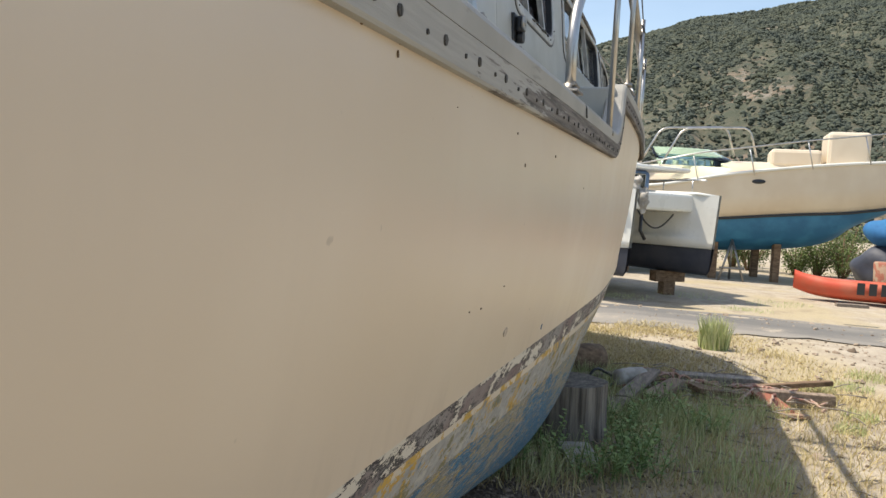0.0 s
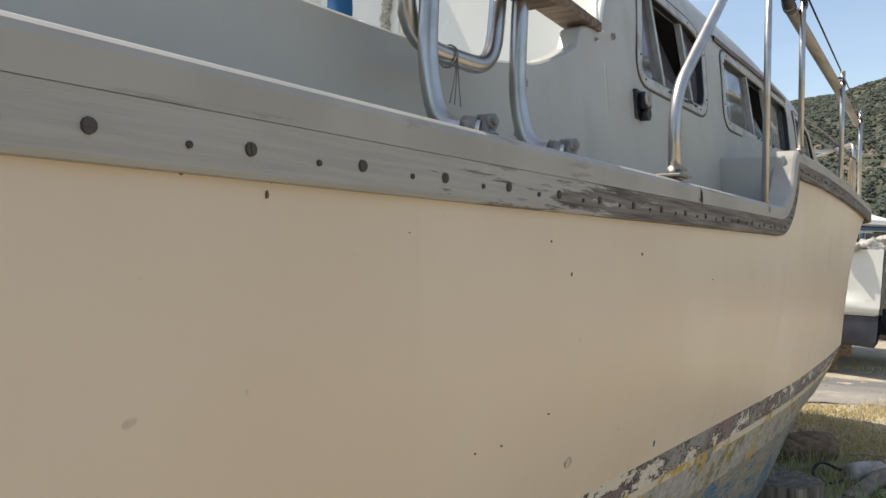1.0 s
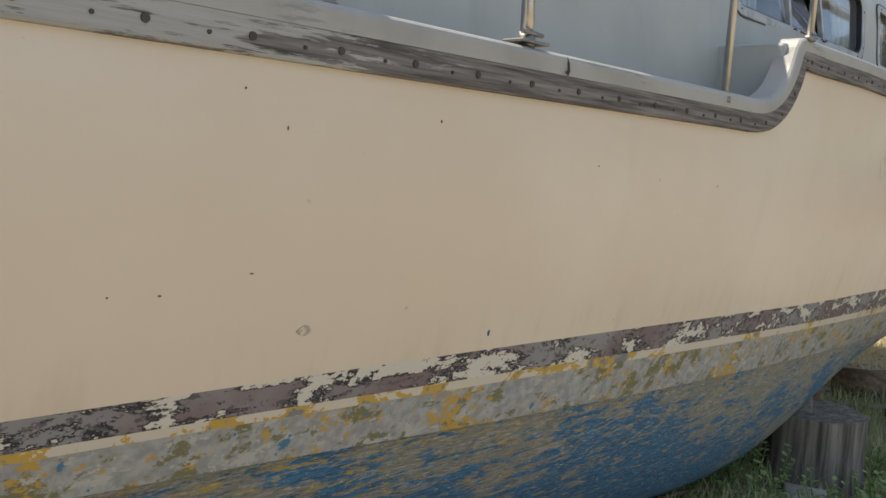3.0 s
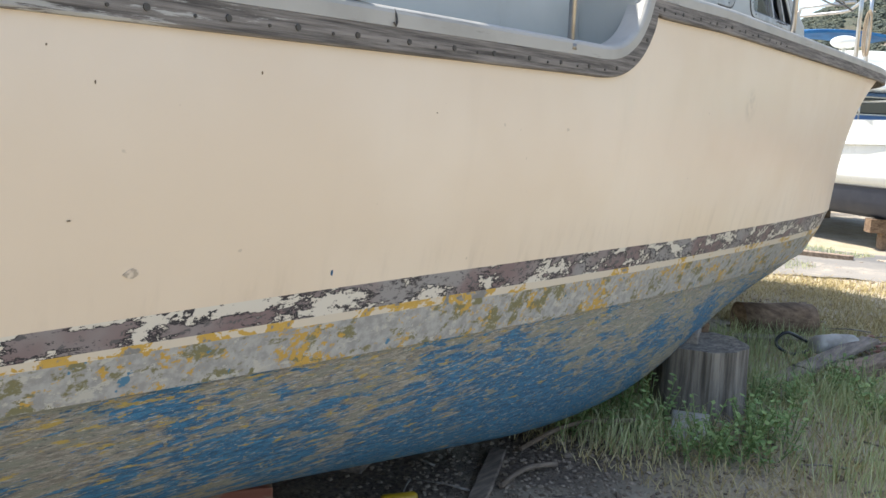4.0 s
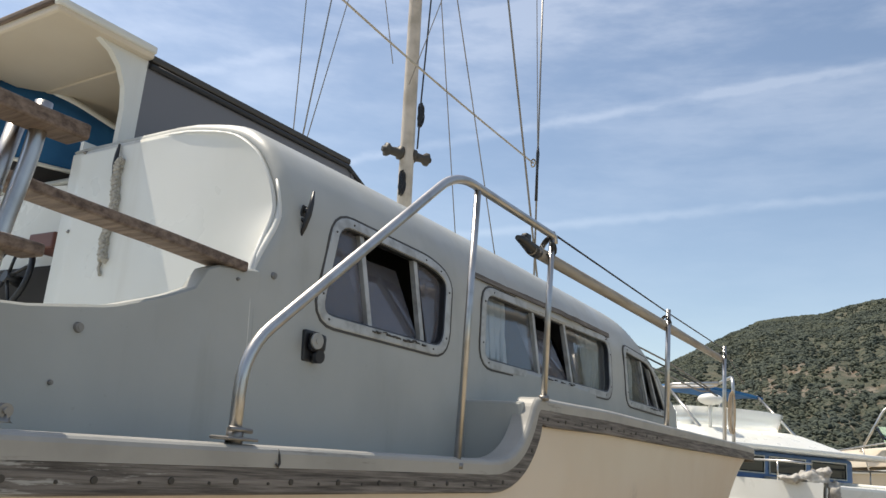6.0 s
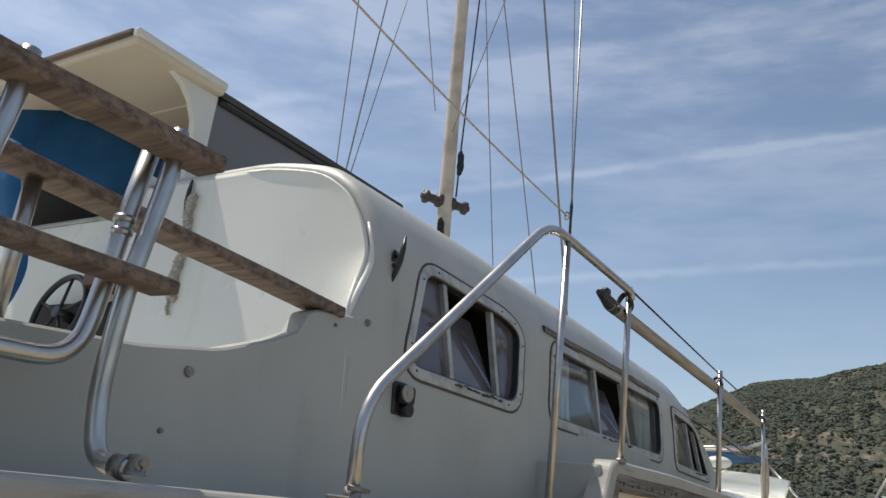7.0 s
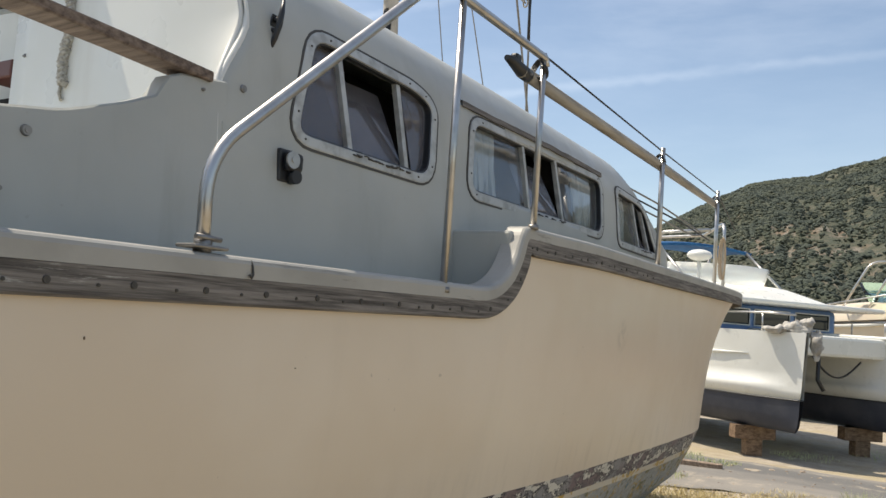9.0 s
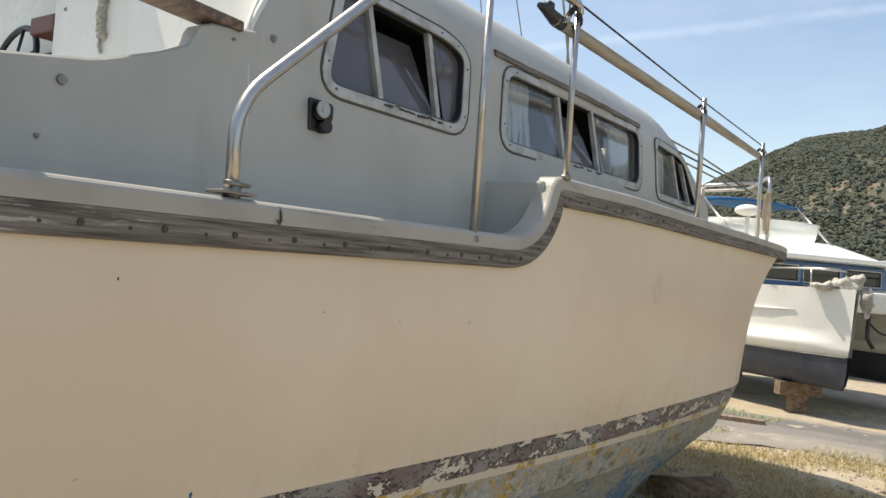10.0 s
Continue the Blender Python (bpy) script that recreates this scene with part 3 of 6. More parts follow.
# decks
def deck_strip(name, x0, x1, z, inset):
    near = [(p[0], p[1] + inset, z(p[0])) for p in EDGE if x0 <= p[0] <= x1]
    rows = [near, [(p[0], 2 * YC - p[1], p[2]) for p in near]]
    return part(name, grid_mesh(name, rows, GREY, False), GREY, cruiser)


deck_strip("side_deck", -0.65, 3.76, lambda x: 1.79, 0.05)
deck_strip("foredeck", 3.70, 8.4, lambda x: sheer_z(max(x, 3.9)) - 0.03, 0.05)
for sgn in (1, -1):
    bm = bmesh.new()
    ya, yb = (0.36, 0.66) if sgn > 0 else (2 * YC - 0.66, 2 * YC - 0.36)
    box(bm, (3.70, ya, 1.76), (3.75, yb, 2.045), 0.012)
    part("deck_step", bm, GREY, cruiser)

# cabin shell
SECTION = [(0.60, 1.78), (0.615, 2.05), (0.640, 2.30), (0.662, 2.46), (0.690, 2.573), (0.735, 2.665), (0.805, 2.742), (0.95, 2.812), (1.285, 2.862), (1.8, 2.897), (YC, 2.915)]


def cabin_point(x, k):
    y, z = spline(SECTION, k)
    y += 0.05 * smoothstep(4.4, 6.2, x) * 1.2
    z = 1.78 + (z - 1.78) * (1 - 0.03 * smoothstep(3.0, 5.4, x))
    return y, z


def bulkhead_x(z):
    """The after edge of the cabin side, sweeping forward as it rises."""
    return 2.585 + 0.113 * smoothstep(2.24, 2.52, z)


def coaming_z(x):
    """Upper edge of the side wall aft of the bulkhead."""
    return float(np.interp(x, [-0.6, 1.0, 1.6, 1.95, 2.15, 2.3, 2.375, 2.40, 2.425, 2.60], [2.02, 2.03, 2.04, 2.065, 2.10, 2.155, 2.19, 2.205, 2.265, 2.29]))


def cabin_y(x, z):
    """The cabin side's place across at a height."""
    return float(np.interp(z, [p[1] for p in SECTION[:8]], [p[0] for p in SECTION[:8]])) + 0.06 * smoothstep(4.4, 6.2, x)


def rounded(pts, radius, steps=5):
    """A closed outline with rounded corners, in the x-z plane."""
    out = []
    n = len(pts)
    for i in range(n):
        a, b, c = (Vector((*pts[(i + d) % n], 0)) for d in (-1, 0, 1))
        d = min(radius, (a - b).length * 0.48, (c - b).length * 0.48)
        p, q = b + (a - b).normalized() * d, b + (c - b).normalized() * d
        for k in range(steps + 1):
            s = k / steps
            v = p * (1 - s) ** 2 + b * 2 * s * (1 - s) + q * s * s
            out.append((v.x, v.y))
    return out


def grown(loop, d):
    """The outline moved outward by d (inward when negative)."""
    n, out = len(loop), []
    cx, cz = sum(p[0] for p in loop) / n, sum(p[1] for p in loop) / n
    for i in range(n):
        a, c = Vector(loop[i - 1]), Vector(loop[(i + 1) % n])
        t = (c - a).normalized()
        nrm = Vector((t.y, -t.x))
        if nrm.dot(Vector(loop[i]) - Vector((cx, cz))) < 0:
            nrm = -nrm
        out.append((loop[i][0] + nrm.x * d, loop[i][1] + nrm.y * d))
    return out


def inside(loop, x, z):
    hit = False
    for (x1, z1), (x2, z2) in zip(loop, loop[1:] + loop[:1]):
        if (z1 > z) != (z2 > z) and x < (x2 - x1) * (z - z1) / (z2 - z1) + x1:
            hit = not hit
    return hit


# outlines (x, z) and mullions (top x, bottom x)
WINDOWS = [
    (rounded([(2.938, 2.548), (2.838, 2.197), (3.553, 2.196), (3.597, 2.49), (3.48, 2.53)], 0.085), [(3.073, 3.112), (3.384, 3.415)]),
    (rounded([(3.866, 2.512), (3.812, 2.198), (5.235, 2.208), (5.285, 2.525)], 0.085), [(4.322, 4.343), (4.664, 4.708)]),
    (rounded([(5.548, 2.525), (5.512, 2.205), (6.25, 2.20), (6.06, 2.46), (5.96, 2.505)], 0.06), [(5.862, 5.923), (6.00, 6.112)]),
]
KS = list(np.linspace(0, 4.4, 70)) + list(np.linspace(4.5, 10, 24))
COLS = [2.572, 2.578, 2.590, 2.61] + list(np.linspace(2.64, 5.3, 130)) + list(np.linspace(5.33, 6.45, 48))


def cabin_ring(x):
    r = []
    fil = {2.572: 0.030, 2.578: 0.014, 2.590: 0.004}.get(x, 0.0)
    for k in KS:
        y, z = cabin_point(x, k)
        lim = 2.85 - max(0, x - 5.50) * 0.64
        z = min(z, max(lim, 1.9))
        f = fil * min(1.0, max(0.0, (z - 2.2) * 5))
        xr = bulkhead_x(z) + (x - 2.572) * (2.90 - bulkhead_x(z)) / 0.328 if x < 2.90 else x
        r.append((xr, y + f * 0.8, z - f * smoothstep(2.45, 2.7, z)))
    return r


rings = [cabin_ring(x) for x in COLS]
loops = [grown(w[0], -0.012) for w in WINDOWS]
verts, faces = [], []
for r in rings:
    verts += r
nv = len(KS)
for i in range(len(rings) - 1):
    for j in range(nv - 1):
        cx = (rings[i][j][0] + rings[i + 1][j][0]) / 2
        cz = (rings[i][j][2] + rings[i][j + 1][2]) / 2
        if COLS[i] < 2.9 and rings[i][j + 1][1] > 1.84:
            continue
        if cz < 2.56 and any(inside(l, cx, cz) for l in loops):
            continue
        a = i * nv + j
        faces.append((a, a + 1, a + nv + 1, a + nv))
# port half starts further forward, beside the companionway
start = next(i for i, x in enumerate(COLS) if x > 2.9)
off = len(verts)
for r in rings[start:]:
    verts += [(p[0], 2 * YC - p[1], p[2]) for p in r]
for i in range(len(rings) - start - 1):
    for j in range(nv - 1):
        a = off + i * nv + j
        faces.append((a, a + nv, a + nv + 1, a + 1))
cabin = part("cabin", mesh_from("cabin", verts, faces, GREY, True), GREY, cruiser, "grey painted cabin with rounded roof", True)
thick = cabin.modifiers.new("thickness", "SOLIDIFY")
thick.thickness, thick.offset = 0.025, 0


def flat_face(name, loop3, mat, parent, depth=None, label=""):
    bm = bmesh.new()
    f = bm.faces.new([bm.verts.new(p) for p in loop3])
    if depth:
        out = bmesh.ops.extrude_face_region(bm, geom=[f])
        bmesh.ops.translate(bm, vec=depth, verts=[v for v in out["geom"] if isinstance(v, bmesh.types.BMVert)])
    return part(name, bm, mat, parent, label)


ring0 = [p for p in cabin_ring(2.572) if p[1] < 1.82]
ring = [(p[1], p[2]) for p in ring0]
edge = []
for k, (y, z) in enumerate(ring):
    (ya, za), (yb, zb) = ring[max(k - 1, 0)], ring[min(k + 1, len(ring) - 1)]
    q = math.hypot(yb - ya, zb - za)
    edge.append((y - 0.0135 * (zb - za) / q, z + 0.0135 * (yb - ya) / q))
edge = [(edge[0][0], z) for z in (1.5, 1.6, 1.7)] + edge
rows = []
for y0, z in edge:
    row = []
    for k in range(25):
        y = y0 + (1.82 - y0) * (k / 24) ** 2.0
        flat = 1 - math.exp(-(y - y0) / 0.07)
        row.append((bulkhead_x(z) * (1 - flat) + 2.70 * flat - 0.004 - 0.010 * (1 - flat), y, z))
    rows.append(row)
bulkhead = part("aft_bulkhead", grid_mesh("aft_bulkhead", rows, WHITE), WHITE, cruiser, "white cabin bulkhead", True)
m = bulkhead.modifiers.new("thickness", "SOLIDIFY")
m.thickness = 0.015
flat_face("companionway_side", [(2.70, 1.82, 1.5), (2.70, 1.82, 2.89), (2.95, 1.82, 2.89), (2.95, 1.82, 1.5)], WHITE, cruiser, (0, -0.02, 0))
r3 = rings[start]
flat_face("port_bulkhead", [(r3[0][0], 1.82, 1.5), (r3[0][0], 1.82, 2.80)] + [(p[0], 2 * YC - p[1], p[2] - 0.01) for p in reversed(r3)] + [(r3[0][0], 2 * YC - 0.62, 1.5)], WHITE, cruiser, (0.02, 0, 0))
fr = rings[-1]
flat_face("cabin_front", [(p[0], p[1], p[2]) for p in fr] + [(p[0], 2 * YC - p[1], p[2]) for p in reversed(fr[:-1])], GREY, cruiser, (0.02, 0, 0))

# windows
g = Graph("curtain_cloth", 0.9)
CURTAIN = g.done(g.mix(g.noise(6, 3), (0.82, 0.86, 0.84), (0.70, 0.75, 0.73)), 0.9)
# near-black for the backing behind the windows, also on the helm console
g = Graph("near_black_matt", 0.9)
NEAR_BLACK = g.done(g.mix(g.noise(4, 3), (0.022, 0.021, 0.021), (0.05, 0.046, 0.042)), 0.9)


def on_side(p, d=0.0):
    return Vector((p[0], cabin_y(p[0], p[1]) - d, p[1]))


CLEAR_PANE = glass_material("cabin_window_glass", (0.72, 0.74, 0.75), 0.03)
CLEAR_PANE.node_tree.nodes["Principled BSDF"].inputs["Transmission Weight"].default_value = 0.94


def cabin_window(loop, bars, curtains):
    glass = CLEAR_PANE if curtains else GLASS
    loop = grown(loop, 0.012)
    outer, mid, inner = grown(loop, 0.006), loop, grown(loop, -0.031)
    n = len(loop)
    rows = [[on_side(p, d) for p in lp] for lp, d in ((outer, -0.004), (grown(loop, 0.005), 0.016), (mid, 0.0185), (grown(loop, -0.028), 0.0185), (inner, 0.014), (inner, -0.022))]
    frame_ob = part("window_frame", grid_mesh("window_frame", rows, FRAME, False, True), FRAME, cruiser, "dull aluminium window frame with rivets")
    seal = [[on_side(p, d) for p in lp] for lp, d in ((grown(loop, -0.0305), 0.0145), (grown(loop, -0.036), 0.012), (grown(loop, -0.036), -0.01))]
    part("seal", grid_mesh("seal", seal, BLACK, False, True), BLACK, frame_ob, "black rubber seal")
    outer_seal = [[on_side(p, d) for p in lp] for lp, d in ((grown(loop, 0.0125), -0.002), (grown(loop, 0.012), 0.0165), (grown(loop, 0.004), 0.0165))]
    part("sealant", grid_mesh("sealant", outer_seal, SCREW, False, True), SCREW, frame_ob, "dirty sealant edge")
    # glass, split by the bars
    top = max(p[1] for p in inner)
    bot = min(p[1] for p in inner)
    def bar_x(bar, z):
        return bar[1] + (bar[0] - bar[1]) * (z - bot) / (top - bot)
    lo_x, hi_x = min(p[0] for p in inner), max(p[0] for p in inner)
    edges = [(lo_x - 1, lo_x - 1)] + [(b[0], b[1]) for b in bars] + [(hi_x + 1, hi_x + 1)]
    fine = []
    for a, b in zip(inner, inner[1:] + inner[:1]):
        for k in range(10):
            fine.append((a[0] + (b[0] - a[0]) * k / 10, a[1] + (b[1] - a[1]) * k / 10))
    for i, (l, r) in enumerate(zip(edges, edges[1:])):
        poly = [p for p in fine if bar_x(l, p[1]) <= p[0] <= bar_x(r, p[1])] if i in (0, len(edges) - 2) else None
        if poly is None:
            # hopper pane, tilted inward at its head
            quad = [(bar_x(l, bot), bot), (bar_x(r, bot), bot), (bar_x(r, top), top), (bar_x(l, top), top)]
            pts = [on_side(p, -0.012 if p[1] < (top + bot) / 2 else -0.075) for p in quad]
            for p in pts[2:]:
                p.z -= 0.05
            pane = flat_face("pane", pts, GLASS, frame_ob, (0, 0.004, 0))
        else:
            if i == 0:
                poly = poly + [(bar_x(r, z), z) for z in ((bot, top) if poly[-1][1] < poly[0][1] else (top, bot))]
            cx, cz = sum(p[0] for p in poly) / len(poly), sum(p[1] for p in poly) / len(poly)
            poly.sort(key=lambda p: math.atan2(p[1] - cz, p[0] - cx))
            pane = flat_face("pane", [on_side(p, -0.010) for p in poly], glass, frame_ob, (0, 0.004, 0))
        pane.visible_shadow = False
    for b in bars:
        bm = bmesh.new()
        w = 0.011
        pts = [on_side((b[1] - w, bot), 0.007), on_side((b[1] + w, bot), 0.007), on_side((b[0] + w, top), 0.007), on_side((b[0] - w, top), 0.007)]
        vs = [bm.verts.new(p) for p in pts]
        f = bm.faces.new(vs)
        out = bmesh.ops.extrude_face_region(bm, geom=[f])
        bmesh.ops.translate(bm, vec=(0, 0.02, 0), verts=[v for v in out["geom"] if isinstance(v, bmesh.types.BMVert)])
        part("mullion", bm, FRAME, frame_ob)
    # perished rubber along the foot of the opening pane
    bm = bmesh.new()
    rngs = random.Random(int(lo_x * 100))
    for k in range(16):
        x = bars[0][1] + (bars[1][1] - bars[0][1]) * (k + 0.5) / 16
        if rngs.random() < 0.8:
            z = bot - 0.010 + rngs.uniform(-0.004, 0.004)
            tube(bm, [on_side((x - 0.012, z), 0.0195), on_side((x, z + rngs.uniform(-0.003, 0.003)), 0.022), on_side((x + 0.012, z), 0.0195)], rngs.uniform(0.002, 0.0045), 6)
    tagged(part("perished_seal", bm, SCREW, frame_ob, "perished dark rubber strip"), kind="stuff")
    # rivets
    bm = bmesh.new()
    path = grown(loop, -0.015)
    acc = 0.0
    for a, b in zip(path, path[1:] + path[:1]):
        acc += math.hypot(b[0] - a[0], b[1] - a[1])
        if acc > 0.085:
            acc = 0.0
            bmesh.ops.create_cone(bm, cap_ends=True, segments=6, radius1=0.0045, radius2=0.003, depth=0.004, matrix=Matrix.Translation(on_side(b, 0.0195)) @ pose(0, 0, 0, 90, 0, 0))
    tagged(part("rivet_line", bm, SCREW, frame_ob), kind="stuff")
    for x0, x1 in curtains:
        rows = []
        for k in range(40):
            x = x0 + (x1 - x0) * k / 39
            wob = 0.012 * math.sin(k * 1.05) + 0.006 * math.sin(k * 2.3)
            rows.append([(x + 0.02 * math.sin(z * 9 + k), cabin_y(x, z) + 0.05 + wob, z) for z in np.linspace(bot - 0.03, top + 0.01, 6)])
        part("curtain", grid_mesh("curtain", rows, CURTAIN), CURTAIN, frame_ob, "pale hanging curtain")
    return frame_ob


for (loop, bars), cur in zip(WINDOWS, ([], [(3.83, 4.14), (5.00, 5.22)], [(5.53, 5.80)])):
    cabin_window(loop, bars, cur)
rows = []
for x in np.linspace(3.80, 5.30, 40):
    z = 2.553 + 0.004 * noise.noise((x * 9, 0, 0))
    rows.append([on_side((x, z + b), d) for b, d in ((-0.012, 0.010), (-0.012, 0.021), (0.011, 0.023), (0.013, 0.010))])
part("drip_rail", grid_mesh("drip_rail", rows, STRAKE, False, True), STRAKE, cruiser, "flaking grey drip rail over the long window")
# made-up dark sheet behind the windows, standing in for the dim cabin inside
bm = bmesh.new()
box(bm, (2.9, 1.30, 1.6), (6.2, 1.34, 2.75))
part("inner_lining", bm, NEAR_BLACK, cruiser)

# cockpit coaming
for sgn in (1, -1):
    rows = []
    for x in np.linspace(-0.6, 2.600, 90):
        top = coaming_z(x)
        out = lambda z: cabin_y(2.6, z) - 0.0145
        r = [(x, out(z), z) for z in (1.78, 1.9, 2.0, top - 0.006)] + [(x, out(top) + 0.006, top)]
        r += [(x, out(top) + 0.055, top), (x, out(top) + 0.062, top - 0.006), (x, 0.66, 1.78)]
        rows.append(r if sgn > 0 else [(q[0], 2 * YC - q[1], q[2]) for q in reversed(r)])
    part("coaming", grid_mesh("coaming", rows, GREY, False, True), GREY, cruiser, "grey cockpit coaming")
# swept rim where the coaming meets the cabin edge
bm = bmesh.new()
rim = [(2.44, 0.655, 2.19), (2.53, 0.66, 2.225)] + [(bulkhead_x(z) - 0.004, cabin_y(2.6, z) + 0.006, z) for z in np.linspace(2.26, 2.60, 9)]
tube(bm, rim, [0.006, 0.010] + [0.011] * 6 + [0.008, 0.006, 0.004], 10)
part("cabin_rim", bm, WHITE, cruiser)
bm = bmesh.new()
box(bm, (-0.6, 0.66, 1.45), (2.575, 2 * YC - 0.66, 1.50))
part("cockpit_floor", bm, WHITE, cruiser)


# ---- fittings of the cruiser ----
def fitting(name, pts, r, mat, label="", radius=0.06, sides=14):
    bm = bmesh.new()
    tube(bm, bent(pts, radius) if radius else pts, r, sides)
    return part(name, bm, mat, cruiser, label)


fitting("grab_rail", [(2.307, 0.315, 1.825), (2.300, 0.316, 2.02), (3.085, 0.318, 2.705), (3.80, 0.318, 2.690), (3.805, 0.318, 2.66)], 0.0148, STEEL, "polished steel boarding rail", 0.11)
bm = bmesh.new()
tube(bm, [(2.307, 0.315, 1.815), (2.307, 0.315, 1.850)], 0.019, 14)
box(bm, (2.262, 0.285, 1.824), (2.352, 0.345, 1.832), 0.003)
tube(bm, [(2.275, 0.30, 1.848), (2.34, 0.30, 1.846)], 0.006, 8)
part("rail_foot", bm, DULL, bpy.data.objects["grab_rail"])


def stanchion(x, y, z0, z1, r=0.0115):
    ob = fitting("stanchion", [(x, y, z0), (x, y, z1)], r, STEEL, "", 0)
    bm = bmesh.new()
    tube(bm, [(x, y, z0 - 0.005), (x, y, z0 + 0.012)], r * 1.7, 12)
    part("stanchion_foot", bm, DULL, ob)
    return ob


stanchion(3.222, 0.318, 1.80, 2.69)
stanchion(3.79, 0.320, 2.062, 2.705)
stanchion(5.52, 0.432, 2.075, 2.735, 0.014)
stanchion(7.13, 0.545, 2.075, 2.775, 0.014)
fitting("lifeline", [(3.80, 0.32, 2.70), (5.52, 0.432, 2.715), (7.13, 0.545, 2.75), (8.0, 0.62, 2.60)], 0.004, BLACK, "black wire lifeline", 0)
fitting("pulpit_rail", [(8.0, 0.70, 2.00), (8.0, 0.705, 2.66), (9.0, 1.15, 2.68), (9.55, YC, 2.70), (9.0, 2 * YC - 1.15, 2.68), (8.0, 2 * YC - 0.70, 2.66), (8.0, 2 * YC - 0.7, 2.0)], 0.014, STEEL, "bow pulpit rail", 0.12)
fitting("pulpit_rail", [(7.85, 0.78, 2.585), (7.95, 1.22, 2.58), (7.95, 1.25, 2.03)], 0.013, STEEL, "bow pulpit rail", 0.04)
fitting("pulpit_brace", [(7.95, 1.24, 2.56), (7.7, 1.08, 2.02)], 0.011, STEEL, "", 0)
fitting("jackstay", [(5.9, 0.86, 2.60), (6.6, 0.62, 2.46), (7.0, 0.56, 2.40)], 0.006, BLACK, "dark rope stay", 0.05, 8)
fitting("jackstay", [(5.55, 0.80, 2.62), (6.3, 0.70, 2.55), (6.9, 0.57, 2.43), (6.75, 0.60, 2.40), (6.0, 0.76, 2.50)], 0.006, DULL, "grey rope stay", 0.08, 8)
g = Graph("tan_rope", 0.9)
TAN = g.done(g.mix(g.noise(60, 3), (0.30, 0.22, 0.14), (0.46, 0.36, 0.25)), 0.9)
# coil of rope hanging at the pulpit
bm = bmesh.new()
for k in range(3):
    c, w = Vector((7.98, 0.72 + 0.006 * k - 0.02, 2.36 + 0.01 * (k % 2))), 0.018 + 0.005 * (k % 3)
    tube(bm, [c + Vector((0, w * math.sin(a), 0.17 * math.cos(a))) for a in np.linspace(0, math.tau, 18)], 0.005, 6)
part("rope_coil", bm, TAN, cruiser, "tan rope coil")

# boarding ladder, folded up over the gunwale
def ladder_side(x):
    out = fitting("ladder_rail", [(x + 0.090, 0.356, 1.830), (x + 0.074, 0.430, 1.838), (x + 0.068, 0.452, 1.935), (x + 0.070, 0.452, 2.06), (x + 0.076, 0.452, 2.15), (x + 0.104, 0.454, 2.34), (x + 0.106, 0.454, 2.435)], 0.0170, STEEL, "polished steel ladder rail", 0.075)
    bm = bmesh.new()
    tube(bm, [(x + 0.095, 0.352, 1.822), (x + 0.095, 0.352, 1.826), (x + 0.095, 0.352, 1.848)], [0.021, 0.016, 0.015], 14)
    tube(bm, [(x + 0.0885, 0.363, 1.831), (x + 0.083, 0.388, 1.834)], 0.0195, 14)
    tube(bm, [(x + 0.095, 0.337, 1.842), (x + 0.095, 0.367, 1.842)], 0.013, 12)
    tube(bm, [(x + 0.095, 0.332, 1.842), (x + 0.095, 0.372, 1.842)], 0.006, 8)
    part("ladder_foot", bm, DULL, out)


ladder_side(1.715)
ladder_side(1.415)
fitting("ladder_hoop", [(1.797, 0.49, 2.40), (1.777, 0.49, 2.235), (1.770, 0.49, 2.14), (1.752, 0.49, 1.988), (1.462, 0.49, 1.980), (1.475, 0.49, 2.20), (1.487, 0.49, 2.41)], 0.0170, STEEL, "polished steel ladder hoop", 0.11)
for x, z in ((1.777, 2.235), (1.478, 2.24)):
    bm = bmesh.new()
    for d in (-0.012, 0.012):
        tube(bm, [(x, 0.49, z + d - 0.006), (x, 0.49, z + d + 0.006)], 0.0195, 14)
    part("collar", bm, STEEL, bpy.data.objects["ladder_hoop"])
# wire tail tied round the hoop
bm = bmesh.new()
tube(bm, [Vector((1.60, 0.49 + 0.020 * math.cos(a), 1.983 + 0.020 * math.sin(a))) for a in np.linspace(0, 9.4, 24)], 0.0018, 5)
for dx in (-0.008, 0.0, 0.010):
    tube(bm, [(1.60, 0.47, 1.978), (1.60 + dx, 0.472, 1.93), (1.60 + dx * 2, 0.474, 1.895)], 0.0012, 5)
part("wire_tie", bm, DULL, bpy.data.objects["ladder_hoop"])


def board(name, lo, hi, mat=PLANK, label="", parent=None, bev=0.006):
    bm = bmesh.new()
    box(bm, lo, hi, bev)
    bmesh.ops.subdivide_edges(bm, edges=[e for e in bm.edges if e.calc_length() > 0.3], cuts=8)
    for v in bm.verts:
        v.co += Vector((0, 0, 0.003 * noise.noise(v.co * 5)))
    return part(name, bm, mat, parent or cruiser, label)


board("ladder_tread", (1.388, 0.395, 2.374), (1.895, 0.472, 2.407), label="weathered wooden tread")
board("ladder_tread", (1.345, 0.395, 2.126), (1.853, 0.470, 2.152), label="weathered wooden tread")
plank = board("coaming_plank", (0.2, 0.610, 2.315), (2.545, 0.70, 2.343), label="weathered teak coaming rail")
for v in plank.data.vertices:
    v.co.z -= 0.047 * (v.co.x - 1.607)
for x in (1.685, 0.7):
    fitting("rail_post", [(x, 0.65, 2.03), (x, 0.65, 2.306)], 0.016, STEEL, "", 0)

